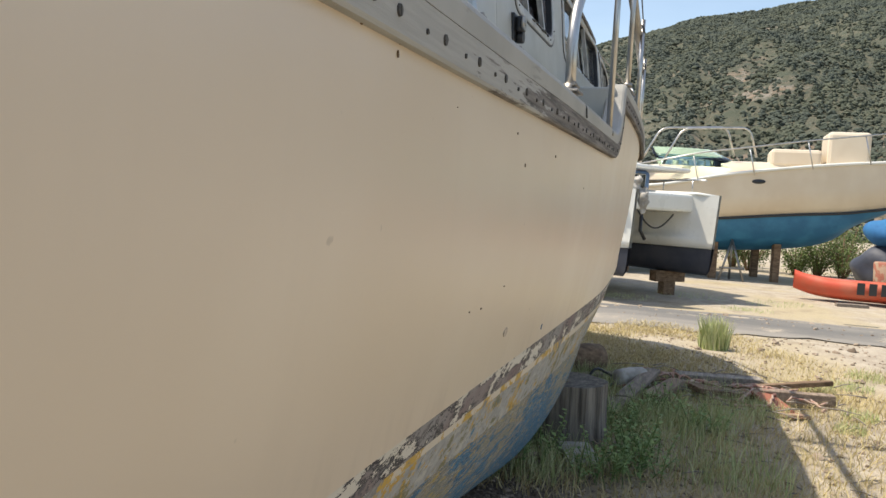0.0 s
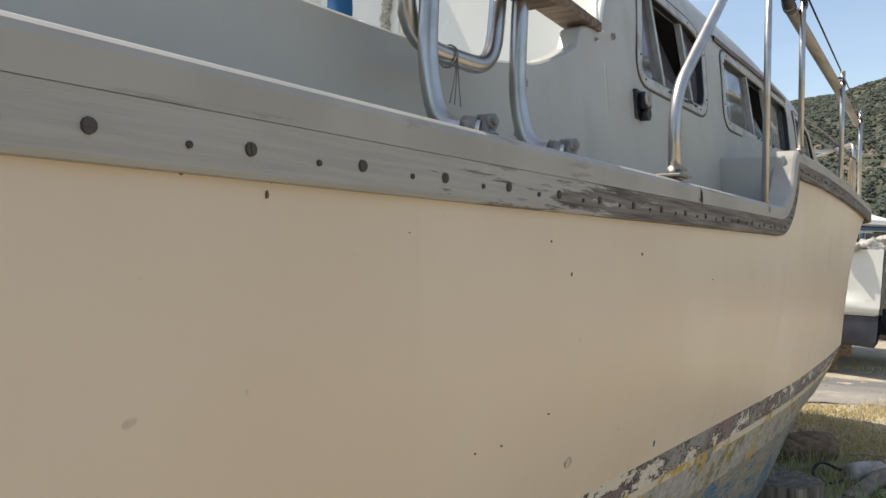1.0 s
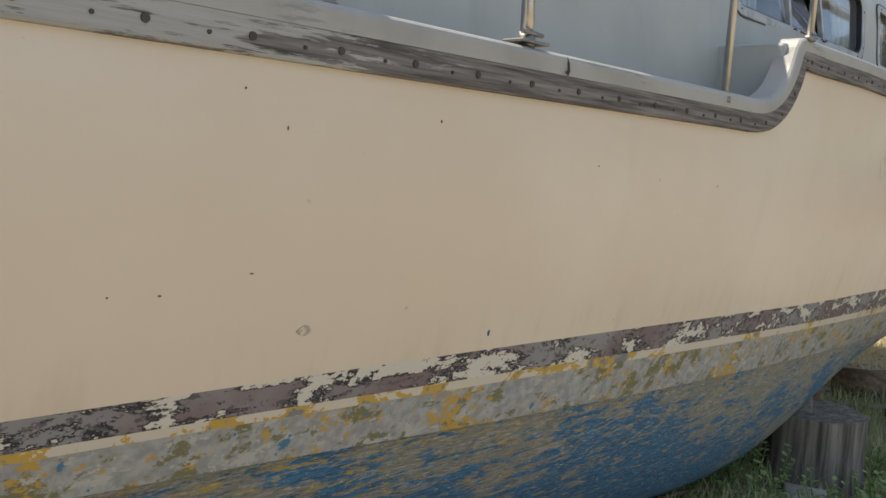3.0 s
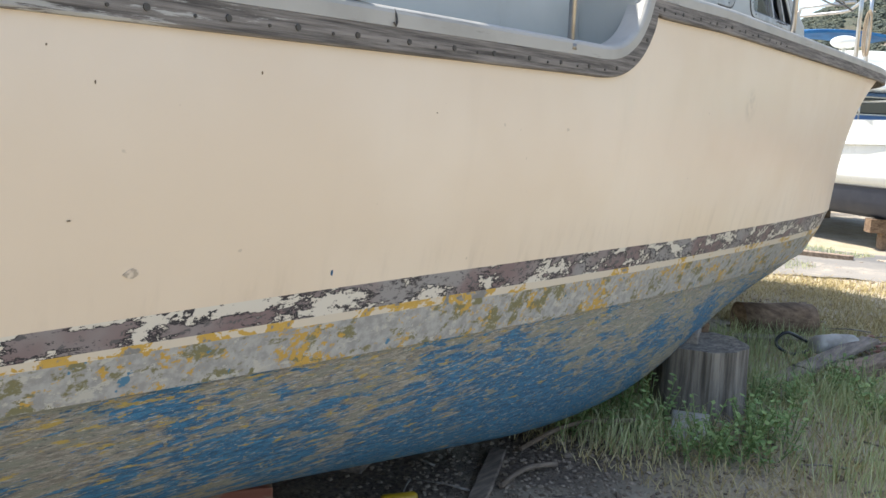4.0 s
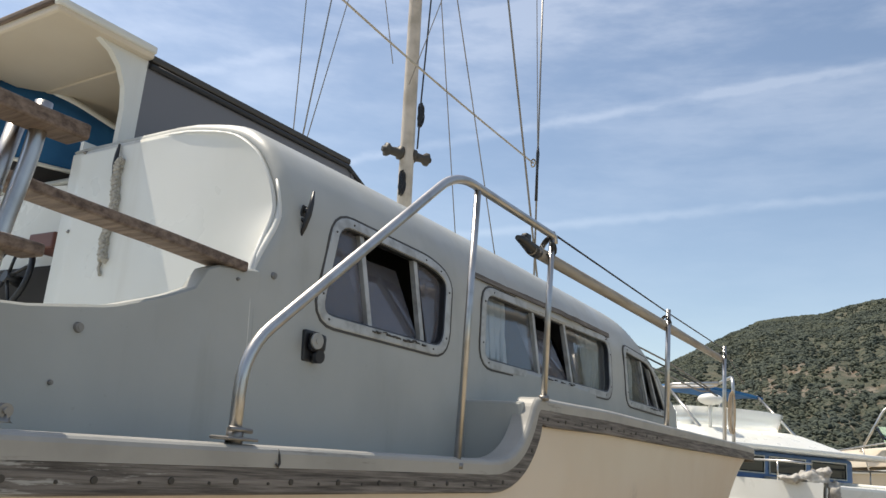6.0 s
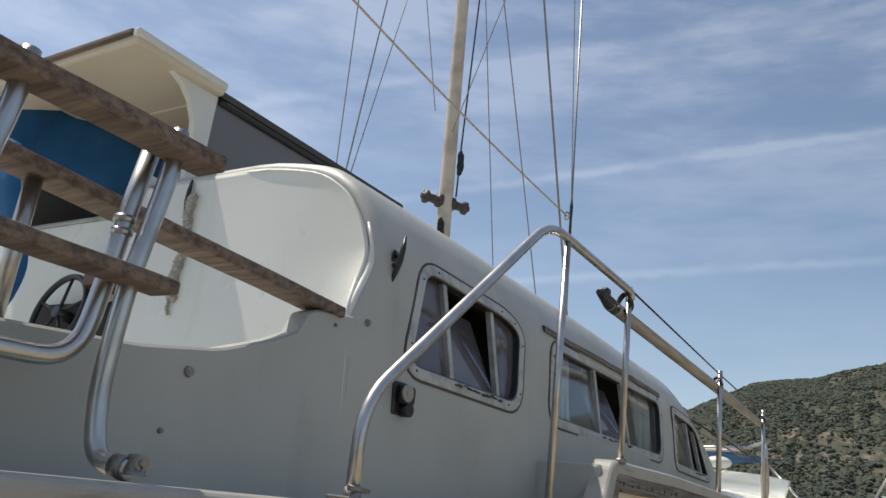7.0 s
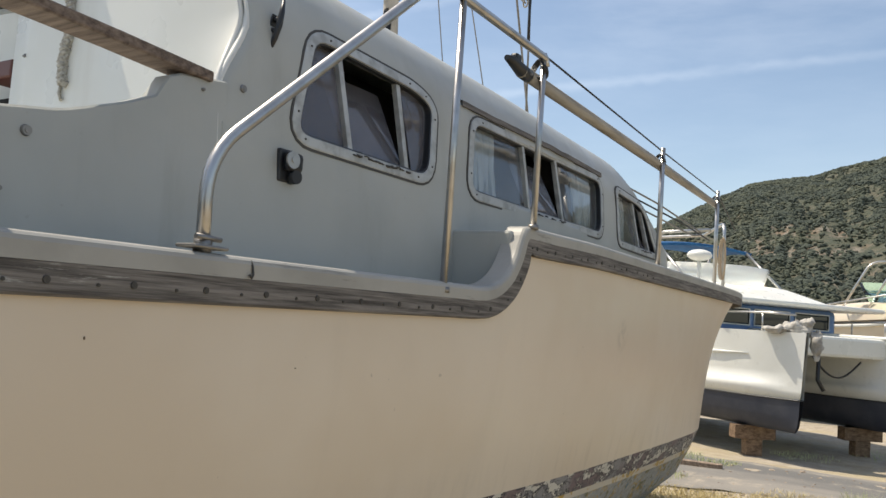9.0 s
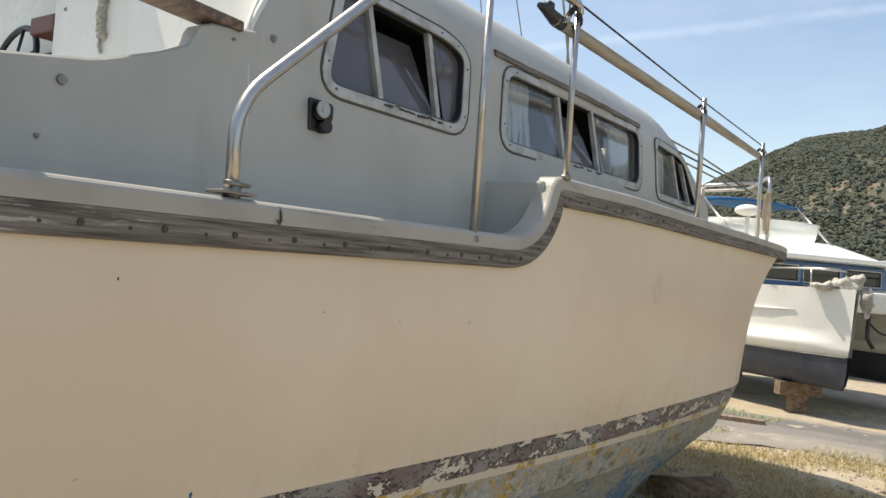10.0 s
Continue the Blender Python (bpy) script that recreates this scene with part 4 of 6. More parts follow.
# small fittings
def horn_cleat(at, turn, name="horn_cleat", size=0.065, parent=None):
    bm = bmesh.new()
    tube(bm, [(-size, 0, 0.020), (-size * 0.5, 0, 0.026), (0, 0, 0.028), (size * 0.5, 0, 0.026), (size, 0, 0.020)], [0.004, 0.008, 0.010, 0.008, 0.004], 10)
    for d in (-0.016, 0.016):
        tube(bm, [(d, 0, 0), (d, 0, 0.026)], 0.008, 8)
    box(bm, (-0.03, -0.011, 0), (0.03, 0.011, 0.006), 0.002)
    bmesh.ops.transform(bm, matrix=Matrix.Translation(at) @ turn, verts=bm.verts[:])
    return part(name, bm, BLACK, parent or cruiser, "black horn cleat")


horn_cleat((2.772, 0.662, 2.505), pose(0, 0, 0, 98, 0, 0) @ pose(0, 0, 0, 0, 0, 84), size=0.078)
horn_cleat((2.694, 1.515, 2.742), pose(0, 0, 0, 0, -90, 0) @ pose(0, 0, 0, 0, 0, 5), size=0.085)
bm = bmesh.new()
for k in range(3):
    pts = []
    for i in range(50):
        z = 2.765 - 0.38 * i / 49
        a = i * 0.9 + k * math.tau / 3
        pts.append((2.672 + 0.010 * math.cos(a), 1.490 + 0.012 * math.sin(2 * a) + 0.01 * math.sin(i * 0.2), z))
    tube(bm, pts, 0.0095, 6)
tube(bm, [(2.672, 1.495, 2.39), (2.674, 1.51, 2.36), (2.672, 1.49, 2.335)], 0.006, 6)
g = Graph("grey_rope", 0.9)
ROPE = g.done(g.mix(g.ramp(g.noise(120, 3), 0.3, 0.7), (0.30, 0.28, 0.24), (0.52, 0.49, 0.43)), 0.9, g.noise(150, 2), 0.5, 0.003)
part("hanging_rope", bm, ROPE, cruiser, "grey braided rope on a cleat")
for y, z in ((1.742, 2.829), (1.750, 2.518)):
    bm = bmesh.new()
    x = 2.70
    tube(bm, [(x, y, z), (x - 0.02, y, z), (x - 0.023, y, z - 0.006)], 0.006, 8)
    part("peg", bm, DULL, cruiser)
# rope jammer
bm = bmesh.new()
box(bm, (2.785, 0.598, 2.062), (2.852, 0.618, 2.155), 0.006)
box(bm, (2.797, 0.572, 2.092), (2.858, 0.602, 2.148), 0.013)
tube(bm, [(2.835, 0.575, 2.080), (2.835, 0.602, 2.080)], 0.020, 14)
part("rope_clutch", bm, BLACK, cruiser, "black plastic rope clutch")
bm = bmesh.new()
tube(bm, [(2.808, 0.566, 2.122), (2.808, 0.574, 2.122)], 0.024, 18)
tube(bm, [(2.808, 0.563, 2.122), (2.808, 0.567, 2.122)], 0.009, 12)
part("sheave", bm, STEEL, bpy.data.objects["rope_clutch"], "pale worn sheave")
for x, z, r in ((2.075, 2.035, 0.010), (2.655, 2.285, 0.009), (2.03, 1.91, 0.005), (2.52, 2.245, 0.004), (1.05, 1.98, 0.009)):
    bm = bmesh.new()
    y = cabin_y(2.6, z) - 0.0145 if x < 2.6 else cabin_y(x, z) - 0.0125
    tube(bm, [(x, y - 0.007, z), (x, y + 0.01, z)], [r, r * 1.5], 14)
    tube(bm, [(x, y - 0.009, z), (x, y, z)], r * 0.55, 10)
    part("vent_fitting", bm, DULL, cruiser)
bm = bmesh.new()
tube(bm, [(2.42, 0.291, 1.812), (2.42, 0.284, 1.80), (2.423, 0.283, 1.782), (2.417, 0.281, 1.774), (2.411, 0.282, 1.781)], 0.0025, 8)
part("hook", bm, SCREW, cruiser)

# wheel and instrument box in the cockpit
def steering_wheel(at, turn):
    bm = bmesh.new()
    tube(bm, [(0.16 * math.cos(a), 0.16 * math.sin(a), 0) for a in np.linspace(0, math.tau, 40)], 0.013, 8, False)
    for k in range(5):
        a = k * math.tau / 5
        tube(bm, [(0, 0, 0), (0.16 * math.cos(a), 0.16 * math.sin(a), 0)], 0.007, 8)
    tube(bm, [(0, 0, -0.08), (0, 0, 0.015)], 0.025, 12)
    bmesh.ops.transform(bm, matrix=Matrix.Translation(at) @ turn, verts=bm.verts[:])
    return part("steering_wheel", bm, BLACK, cruiser, "dark wooden steering wheel")


steering_wheel((2.80, 2.34, 2.40), pose(0, 0, 0, 0, -80, 0))
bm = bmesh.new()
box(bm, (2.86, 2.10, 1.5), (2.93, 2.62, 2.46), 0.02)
part("helm_console", bm, NEAR_BLACK, cruiser)
bm = bmesh.new()
box(bm, (2.78, 2.02, 2.50), (2.92, 2.20, 2.57), 0.008)
RED = material("red_brown_box", (0.12, 0.04, 0.03), 0.5)
part("instrument_box", bm, RED, cruiser)
g = Graph("blue_canvas", 0.85)
BLUE = g.done(g.mix(g.ramp(g.noise(3, 4), 0.35, 0.7), (0.008, 0.085, 0.22), (0.018, 0.13, 0.30)), 0.85, g.noise(90, 2), 0.2, 0.003)
rows = []
strap = bent([(1.80, 1.02, 2.50), (1.83, 1.0, 2.34), (1.885, 1.0, 2.25), (1.86, 1.0, 2.12), (1.76, 1.0, 2.05), (1.6, 1.0, 2.0)], 0.08)
for p in strap:
    rows.append([p + Vector((-0.012, 0.03, 0.012)), p + Vector((0.012, -0.03, -0.012))])
sb = part("strap", grid_mesh("strap", rows, BLUE), BLUE, cruiser, "blue canvas strap")
sol = sb.modifiers.new("thickness", "SOLIDIFY")
sol.thickness = 0.003

# ---- spar lashed along the rail ----
g = Graph("spar_wood", 0.6)
gr = g.noise(1.0, 6, 0.6, g.scaled((2, 30, 30)))
SPAR = g.done(g.mix(g.ramp(gr, 0.35, 0.7), (0.40, 0.36, 0.30), (0.25, 0.22, 0.18)), 0.55, gr, 0.2, 0.002)
spar = thing("boom_spar", (3.62, 0.36, 2.62), "weathered grey-tan wooden spar lashed along the rail", "spar")
bm = bmesh.new()
tube(bm, [(3.68, 0.352, 2.612), (5.52, 0.462, 2.650), (7.2, 0.575, 2.685)], [0.024, 0.027, 0.022], 14)
part("pole", bm, SPAR, spar)
bm = bmesh.new()
tube(bm, [(3.56, 0.345, 2.622), (3.60, 0.347, 2.625), (3.70, 0.353, 2.612), (3.74, 0.355, 2.612)], [0.010, 0.018, 0.026, 0.0255], 10)
box(bm, (3.61, 0.332, 2.62), (3.65, 0.360, 2.656), 0.008)
part("end_fitting", bm, BLACK, spar, "black end fitting")
for x, y, z in ((3.79, 0.335, 2.645), (5.52, 0.447, 2.665), (7.13, 0.56, 2.70)):
    bm = bmesh.new()
    for k in range(4):
        c = Vector((x - 0.015 + 0.01 * k, y, z))
        tube(bm, [c + Vector((0.01 * math.sin(2 * a), 0.027 * math.sin(a), 0.034 * math.cos(a))) for a in np.linspace(0, math.tau, 16)], 0.0035, 6, False)
    part("lashing", bm, BLACK, spar)

# ---- raised wheelhouse over the companionway ----
SMOKE = material("smoked_panel", (0.16, 0.157, 0.165), 0.35)
g = Graph("cream_gelcoat_old", 0.4)
OLDCREAM = g.done(g.mix(g.ramp(g.noise(1.2, 4), 0.35, 0.7), (0.60, 0.51, 0.39), (0.66, 0.58, 0.46)), 0.4)
bm = bmesh.new()
box(bm, (2.44, 1.70, 3.295), (2.87, 2 * YC - 1.70, 3.345), 0.012)
box(bm, (2.86, 1.765, 3.29), (4.15, 2 * YC - 1.765, 3.333), 0.008)
part("hardtop", bm, OLDCREAM, cruiser, "cream wheelhouse hardtop")
bm = bmesh.new()
box(bm, (2.43, 1.69, 3.318), (2.87, 1.722, 3.350), 0.008)
part("roof_trim", bm, WHITE, cruiser, "white roof edge moulding")
bm = bmesh.new()
box(bm, (2.872, 1.725, 3.298), (4.16, 1.765, 3.330), 0.008)
part("roof_trim", bm, SCREW, cruiser, "dark roof edge trim")
bm = bmesh.new()
box(bm, (2.425, 1.725, 3.325), (2.465, 2 * YC - 1.70, 3.352), 0.008)
part("roof_trim", bm, PLANK, cruiser, "grey wooden roof trim")
for sgn in (1, -1):
    y = 1.735 if sgn > 0 else 2 * YC - 1.735
    # side wall with its smoked panel: pillar, sill and raked front end
    flat_face("wheelhouse_pillar", [(2.795, y, 2.78), (2.865, y, 2.78), (2.865, y, 3.295), (2.64, y, 3.295), (2.70, y, 3.265), (2.745, y, 3.22), (2.78, y, 3.15), (2.795, y, 3.06)], WHITE, cruiser, (0, 0.03 * sgn, 0), "white wheelhouse pillar")
    flat_face("wheelhouse_window", [(2.868, y + 0.006 * sgn, 2.78), (4.40, y + 0.006 * sgn, 2.78), (4.30, y + 0.006 * sgn, 3.22), (4.16, y + 0.006 * sgn, 3.295), (2.868, y + 0.006 * sgn, 3.295)], SMOKE, cruiser, (0, 0.018 * sgn, 0), "smoked grey wheelhouse panel")
    bm = bmesh.new()
    tube(bm, [(2.875, y, 3.28), (4.15, y, 3.285), (4.30, y, 3.215), (4.40, y, 2.79)], 0.014, 8)
    part("window_trim", bm, BLACK, cruiser)
flat_face("wheelhouse_front", [(4.40, 1.735, 2.78), (4.40, 2 * YC - 1.735, 2.78), (4.16, 2 * YC - 1.735, 3.295), (4.16, 1.735, 3.295)], SMOKE, cruiser, (0.018, 0, 0), "smoked grey wheelhouse panel")
# blue canvas slung below the roof, with a white hem
rows = []
for k in range(18):
    x = 2.25 + 0.98 * k / 17
    fwd = max(0.0, x - 2.776)
    top = 3.335 - 0.50 * max(0.0, 2.776 - x) - 0.42 * fwd
    low = 2.95 - 0.02 * fwd
    rows.append([(x, 2.54 - 0.72 * fwd + 0.02 * math.sin(k * 0.9 + t * 2), top + (low - top) * t) for t in np.linspace(0, 1, 7)])
bm = bmesh.new()
tube(bm, [Vector(r[0]) + Vector((0, 0, 0.012)) for r in rows[9:]], 0.014, 6)
tube(bm, [Vector(r[-1]) for r in rows], 0.010, 6)
part("canvas_hem", bm, WHITE, cruiser, "white canvas hem")
cv = part("canvas_cover", grid_mesh("canvas_cover", rows, BLUE), BLUE, cruiser, "blue canvas cover slung below the hardtop")
m = cv.modifiers.new("thickness", "SOLIDIFY")
m.thickness = 0.006

# ---- mast and rigging ----
g = Graph("mast_paint", 0.5)
MAST = g.done(g.mix(g.ramp(g.noise(6, 5), 0.4, 0.7), (0.58, 0.52, 0.44), (0.40, 0.35, 0.28)), 0.5)
bm = bmesh.new()
tube(bm, [(5.60, YC, 2.68), (5.525, YC, 3.77), (5.404, YC, 5.613), (5.2, YC, 8.6)], [0.056, 0.054, 0.048, 0.04], 16)
mast = part("mast", bm, MAST, cruiser, "cream painted wooden mast")
for sgn in (-1, 1):
    bm = bmesh.new()
    d = Vector((1, -0.55, 0)).normalized() * sgn
    c = Vector((5.51, YC, 3.945)) + d * 0.052
    prof = [(0, 0.052), (0.03, 0.052), (0.033, 0.036), (0.09, 0.030), (0.116, 0.050), (0.136, 0.050), (0.138, 0.026), (0.160, 0.020)]
    tube(bm, [c + d * (a - 0.015) for a, q in prof], [q for a, q in prof], 14)
    part("winch", bm, SCREW, mast, "grey metal winch")
for z, dx, dy in ((4.27, 0.045, -0.055), (3.70, -0.07, -0.03)):
    bm = bmesh.new()
    pts = []
    for k in range(96):
        a = k * math.tau / 12
        pts.append(Vector((5.50 + dx + 0.022 * math.sin(a) + 0.0004 * k, YC + dy + 0.006 * math.sin(2 * a + k * 0.3), z + (0.085 + 0.012 * math.sin(k * 0.21)) * math.cos(a))))
    tube(bm, pts, 0.0042, 5)
    part("halyard_coil", bm, BLACK, mast, "coiled dark halyard")
bm = bmesh.new()
tube(bm, [(5.56, YC - 0.055, 4.0), (5.55, YC - 0.055, 4.4), (5.56, YC - 0.05, 5.72), (5.3, YC, 8.5)], 0.007, 6)
part("halyard", bm, BLACK, mast)
bm = bmesh.new()
tube(bm, [(5.60, YC - 0.05, 3.45), (5.62, YC - 0.06, 3.50), (5.61, YC - 0.06, 3.56)], [0.006, 0.010, 0.005], 8)
part("mast_cleat", bm, BLACK, mast)


def rig(x, z, y):
    """A place on the rig at the depth y, from its place on the plane y = 3.2."""
    k = (y + 0.674) / 3.874
    return Vector((0.938 + (x - 0.938) * k, y, 1.824 + (z - 1.824) * k))


for (x0, z0), (x1, z1), r, y, low in (((5.113, 5.64), (5.18, 4.25), 0.0040, 2.75, 2.4), ((5.456, 5.87), (5.30, 4.23), 0.0055, 2.75, 2.4), ((5.717, 6.04), (5.36, 4.24), 0.0040, 2.75, 2.4), ((6.0, 6.22), (6.36, 5.26), 0.0035, 2.4, 0.0), ((6.994, 6.88), (7.687, 4.25), 0.0038, 2.0, 0.55), ((7.387, 7.14), (8.70, 4.255), 0.0040, 1.54, 0.6), ((8.222, 7.69), (9.474, 4.24), 0.0095, 2.05, 1.9), ((9.045, 8.23), (9.41, 5.42), 0.004, 2.05, 0.0), ((9.41, 5.42), (9.47, 4.3), 0.009, 2.05, 1.9), ((7.36, 7.1), (6.68, 5.2), 0.0035, 2.2, 0.0)):
    up = (x0 - x1) / (z0 - z1)
    top = z0 + 4.0
    bot = z1 - low
    bm = bmesh.new()
    tube(bm, [rig(x0 + up * (top - z0), top, y), rig(x1 + up * (bot - z1), bot, y)], r, 6)
    part("wire_stay", bm, DULL, cruiser)
bm = bmesh.new()
p, q = rig(3.6, 5.78, 2.05), rig(9.30, 5.34, 2.05)
tube(bm, [p.lerp(q, s) - Vector((0, 0, 0.05 * math.sin(math.pi * s))) for s in np.linspace(0, 1, 16)], 0.0075, 6)
tube(bm, [q + Vector((0.0, 0.02 * math.cos(a), 0.035 * math.sin(a))) for a in np.linspace(0, 9, 20)], 0.007, 6)
part("rope", bm, ROPE, cruiser, "pale braided rope")
bm = bmesh.new()
tube(bm, [rig(9.40, 5.62, 2.05), rig(9.405, 5.5, 2.05), rig(9.41, 5.3, 2.05), rig(9.43, 4.9, 2.05)], [0.006, 0.016, 0.012, 0.014], 8)
part("turnbuckle", bm, BLACK, cruiser)

# small scars and rust weeps on the topside
topside = bpy.data.objects["topside"]
g = Graph("rust_weep", 0.9)
WEEP = g.done(g.mix(g.noise(40, 3), (0.10, 0.065, 0.035), (0.22, 0.15, 0.085)), 0.9)


def hull_y(x, z):
    """The topside's place across, amidships."""
    u = float(np.interp(x, [p[0] for p in SHEER], range(len(SHEER))))
    side = hull_station(u)[0]
    return float(np.interp(z, [p[2] for p in reversed(side)], [p[1] for p in reversed(side)]))


def mark(x, z, w, h, mat):
    """A small chip, weep or scuff lying on the topside."""
    bm = bmesh.new()
    rngc = random.Random(int(x * 1000))
    pts = []
    for a in np.linspace(0, math.tau, 13)[:-1]:
        px, pz = x + w * math.cos(a) * rngc.uniform(0.55, 1.1), z + h * math.sin(a) * rngc.uniform(0.55, 1.1)
        pts.append((px, hull_y(px, pz) - 0.002, pz))
    f = bm.faces.new([bm.verts.new(p) for p in pts])
    out = bmesh.ops.extrude_face_region(bm, geom=[f])
    bmesh.ops.translate(bm, vec=(0, 0.006, 0), verts=[v for v in out["geom"] if isinstance(v, bmesh.types.BMVert)])
    part("scar", bm, mat, topside)


CHIP = material("blue_paint_chip", (0.03, 0.12, 0.25), 0.6)
g = Graph("grey_scuff", 0.8)
SCUFF = g.done(g.mix(g.ramp(g.noise(90, 4), 0.42, 0.58), (0.42, 0.35, 0.27), (0.66, 0.56, 0.44)), 0.7)
for x, z, w, h in ((0.871, 1.702, 0.006, 0.010), (0.981, 1.700, 0.005, 0.006), (0.976, 1.684, 0.0025, 0.006), (0.80, 1.703, 0.012, 0.004), (0.745, 1.705, 0.008, 0.004), (1.421, 1.338, 0.003, 0.002), (1.655, 1.362, 0.006, 0.002), (1.50, 1.335, 0.005, 0.002), (1.70, 1.60, 0.0015, 0.005), (2.6, 1.58, 0.002, 0.002), (1.22, 1.655, 0.002, 0.001), (1.62, 1.655, 0.0015, 0.003), (2.05, 1.64, 0.002, 0.004)):
    mark(x, z, w * 0.75, h * 0.75, WEEP)
mark(2.292, 1.192, 0.004, 0.009, CHIP)
mark(1.781, 1.252, 0.019, 0.011, SCUFF)

# ---- props, timber and litter under the cruiser ----
g = Graph("old_stump_wood", 0.85)
gr = g.noise(1.0, 7, 0.7, g.scaled((26, 26, 1.6)))
STUMP = g.done(g.mix(g.ramp(gr, 0.3, 0.72), (0.085, 0.072, 0.06), (0.32, 0.28, 0.23)), 0.85, gr, 0.7, 0.012)
g = Graph("brown_log", 0.85)
gr = g.noise(1.0, 7, 0.7, g.scaled((20, 2.2, 26)))
LOG = g.done(g.mix(g.ramp(gr, 0.3, 0.72), (0.085, 0.05, 0.028), (0.27, 0.18, 0.11)), 0.85, gr, 0.6, 0.01)
g = Graph("grey_lumber", 0.85)
gr = g.noise(1.0, 7, 0.7, g.scaled((5, 30, 40)))
r = g.random()
LUMBER = g.done(g.mix(r, g.mix(g.ramp(gr, 0.3, 0.72), (0.13, 0.115, 0.10), (0.34, 0.31, 0.27)), g.mix(g.ramp(gr, 0.3, 0.72), (0.13, 0.085, 0.055), (0.33, 0.235, 0.16))), 0.85, gr, 0.4, 0.005)
g = Graph("painted_timber", 0.8)
gr = g.noise(1.0, 7, 0.7, g.scaled((6, 20, 30)))
PAINTED = g.done(g.mix(g.ramp(g.noise(7, 5), 0.45, 0.55), g.mix(gr, (0.22, 0.07, 0.04), (0.34, 0.13, 0.085)), g.mix(gr, (0.22, 0.15, 0.10), (0.40, 0.30, 0.21))), 0.8, gr, 0.4, 0.005)
g = Graph("stone", 0.9)
STONE = g.done(g.mix(g.ramp(g.noise(9, 5), 0.3, 0.7), (0.30, 0.28, 0.25), (0.50, 0.47, 0.42)), 0.9, g.noise(22, 5), 0.6, 0.02)


def lumpy(bm, amount, scale):
    for v in bm.verts:
        v.co += v.normal * amount * noise.noise(v.co * scale)


def stump(at, r, h):
    ob = thing("stump", at, "weathered grey tree stump propping the hull", "stump")
    bm = bmesh.new()
    sides, levels = 40, 8
    rings = []
    for k in range(levels + 1):
        z = h * k / levels
        ring = []
        for i in range(sides):
            a = i * math.tau / sides
            q = r * (1 + 0.05 * noise.noise((math.cos(a) * 2, math.sin(a) * 2, 3)) + 0.035 * math.sin(9 * a + 1.5 * math.sin(3 * a)) + 0.10 * (1 - k / levels) ** 3)
            ring.append(bm.verts.new((at[0] + q * math.cos(a), at[1] + q * math.sin(a), at[2] + z - 0.03)))
        rings.append(ring)
    for u, v in zip(rings, rings[1:]):
        for i in range(sides):
            bm.faces.new((u[i], u[(i + 1) % sides], v[(i + 1) % sides], v[i]))
    bm.faces.new(rings[-1])
    bm.faces.new(rings[0][::-1])
    part("trunk", bm, STUMP, ob)
    return ob


stump((5.45, 0.74, 0.0), 0.25, 0.41)
g_blocks = "timber under the hull"


def timber(name, at, size, turn, mat, label, category="timber", group=g_blocks, worn=0.006):
    """A beam or block lying at its lower centre; turn: degrees about z, then tilt about its y."""
    ob = thing(name, at, label, category, group)
    bm = bmesh.new()
    box(bm, (-size[0] / 2, -size[1] / 2, 0), (size[0] / 2, size[1] / 2, size[2]), min(worn, size[2] * 0.2))
    long = [e for e in bm.edges if e.calc_length() > 0.2]
    bmesh.ops.subdivide_edges(bm, edges=long, cuts=5)
    for v in bm.verts:
        v.co += Vector((0.4, 1, 1)) * worn * 0.7 * noise.noise(v.co * 7 + Vector(at))
    m = Matrix.Translation(at) @ pose(0, 0, 0, 0, turn[1], turn[0])
    bmesh.ops.transform(bm, matrix=m, verts=bm.verts[:])
    part("beam", bm, mat, ob)
    return ob


timber("keel_block", (5.50, 0.86, 0.375), (0.36, 0.16, 0.07), (20, 0), LUMBER, "grey wooden packing block on the stump", worn=0.008)
timber("keel_block", (5.68, 0.86, 0.375), (0.10, 0.09, 0.06), (50, 0), LOG, "dark wooden wedge on the stump", "wedge")
timber("keel_timber", (2.95, 1.70, 0.0), (0.80, 0.26, 0.15), (58, 0), PAINTED, "reddish flaking timber beam under the keel")
timber("keel_timber", (2.98, 1.72, 0.15), (0.70, 0.24, 0.10), (66, 0), PAINTED, "reddish flaking timber block under the keel")
timber("keel_timber", (0.6, 1.5, 0.0), (0.9, 0.3, 0.22), (90, 0), LUMBER, "heavy grey timber under the keel")
timber("keel_timber", (3.75, 1.62, 0.0), (0.85, 0.14, 0.06), (25, 0), LUMBER, "grey plank lying under the keel")
timber("plank", (3.75, 0.95, 0.0), (0.62, 0.08, 0.03), (28, 0), LUMBER, "grey weathered plank on the gravel", "plank", "loose planks")
timber("plank", (6.75, 0.42, 0.06), (1.35, 0.13, 0.04), (-10, -4), LUMBER, "long grey plank in the grass", "plank", "loose planks")
timber("plank", (6.95, 0.18, 0.0), (0.75, 0.14, 0.10), (-14, 0), LUMBER, "short grey beam in the grass", "plank", "loose planks")
timber("plank", (7.35, 0.72, 0.0), (1.1, 0.12, 0.07), (-50, 0), LUMBER, "brown beam under the bow", "plank", "loose planks")
timber("plank", (7.75, -0.25, 0.0), (0.75, 0.16, 0.09), (-75, 0), LUMBER, "brown beam in the brushwood", "plank", "loose planks")
timber("plank", (7.75, -0.78, 0.04), (0.95, 0.06, 0.045), (-62, -4), LOG, "dark stick over the brushwood", "plank", "loose planks")
timber("plank", (7.35, -0.85, 0.0), (0.60, 0.10, 0.10), (-80, 0), LUMBER, "grey sawn beam end in the sun", "plank", "loose planks")
timber("plank", (7.15, -0.66, 0.02), (0.36, 0.17, 0.03), (35, -14), PAINTED, "reddish board on the brushwood", "plank", "loose planks")
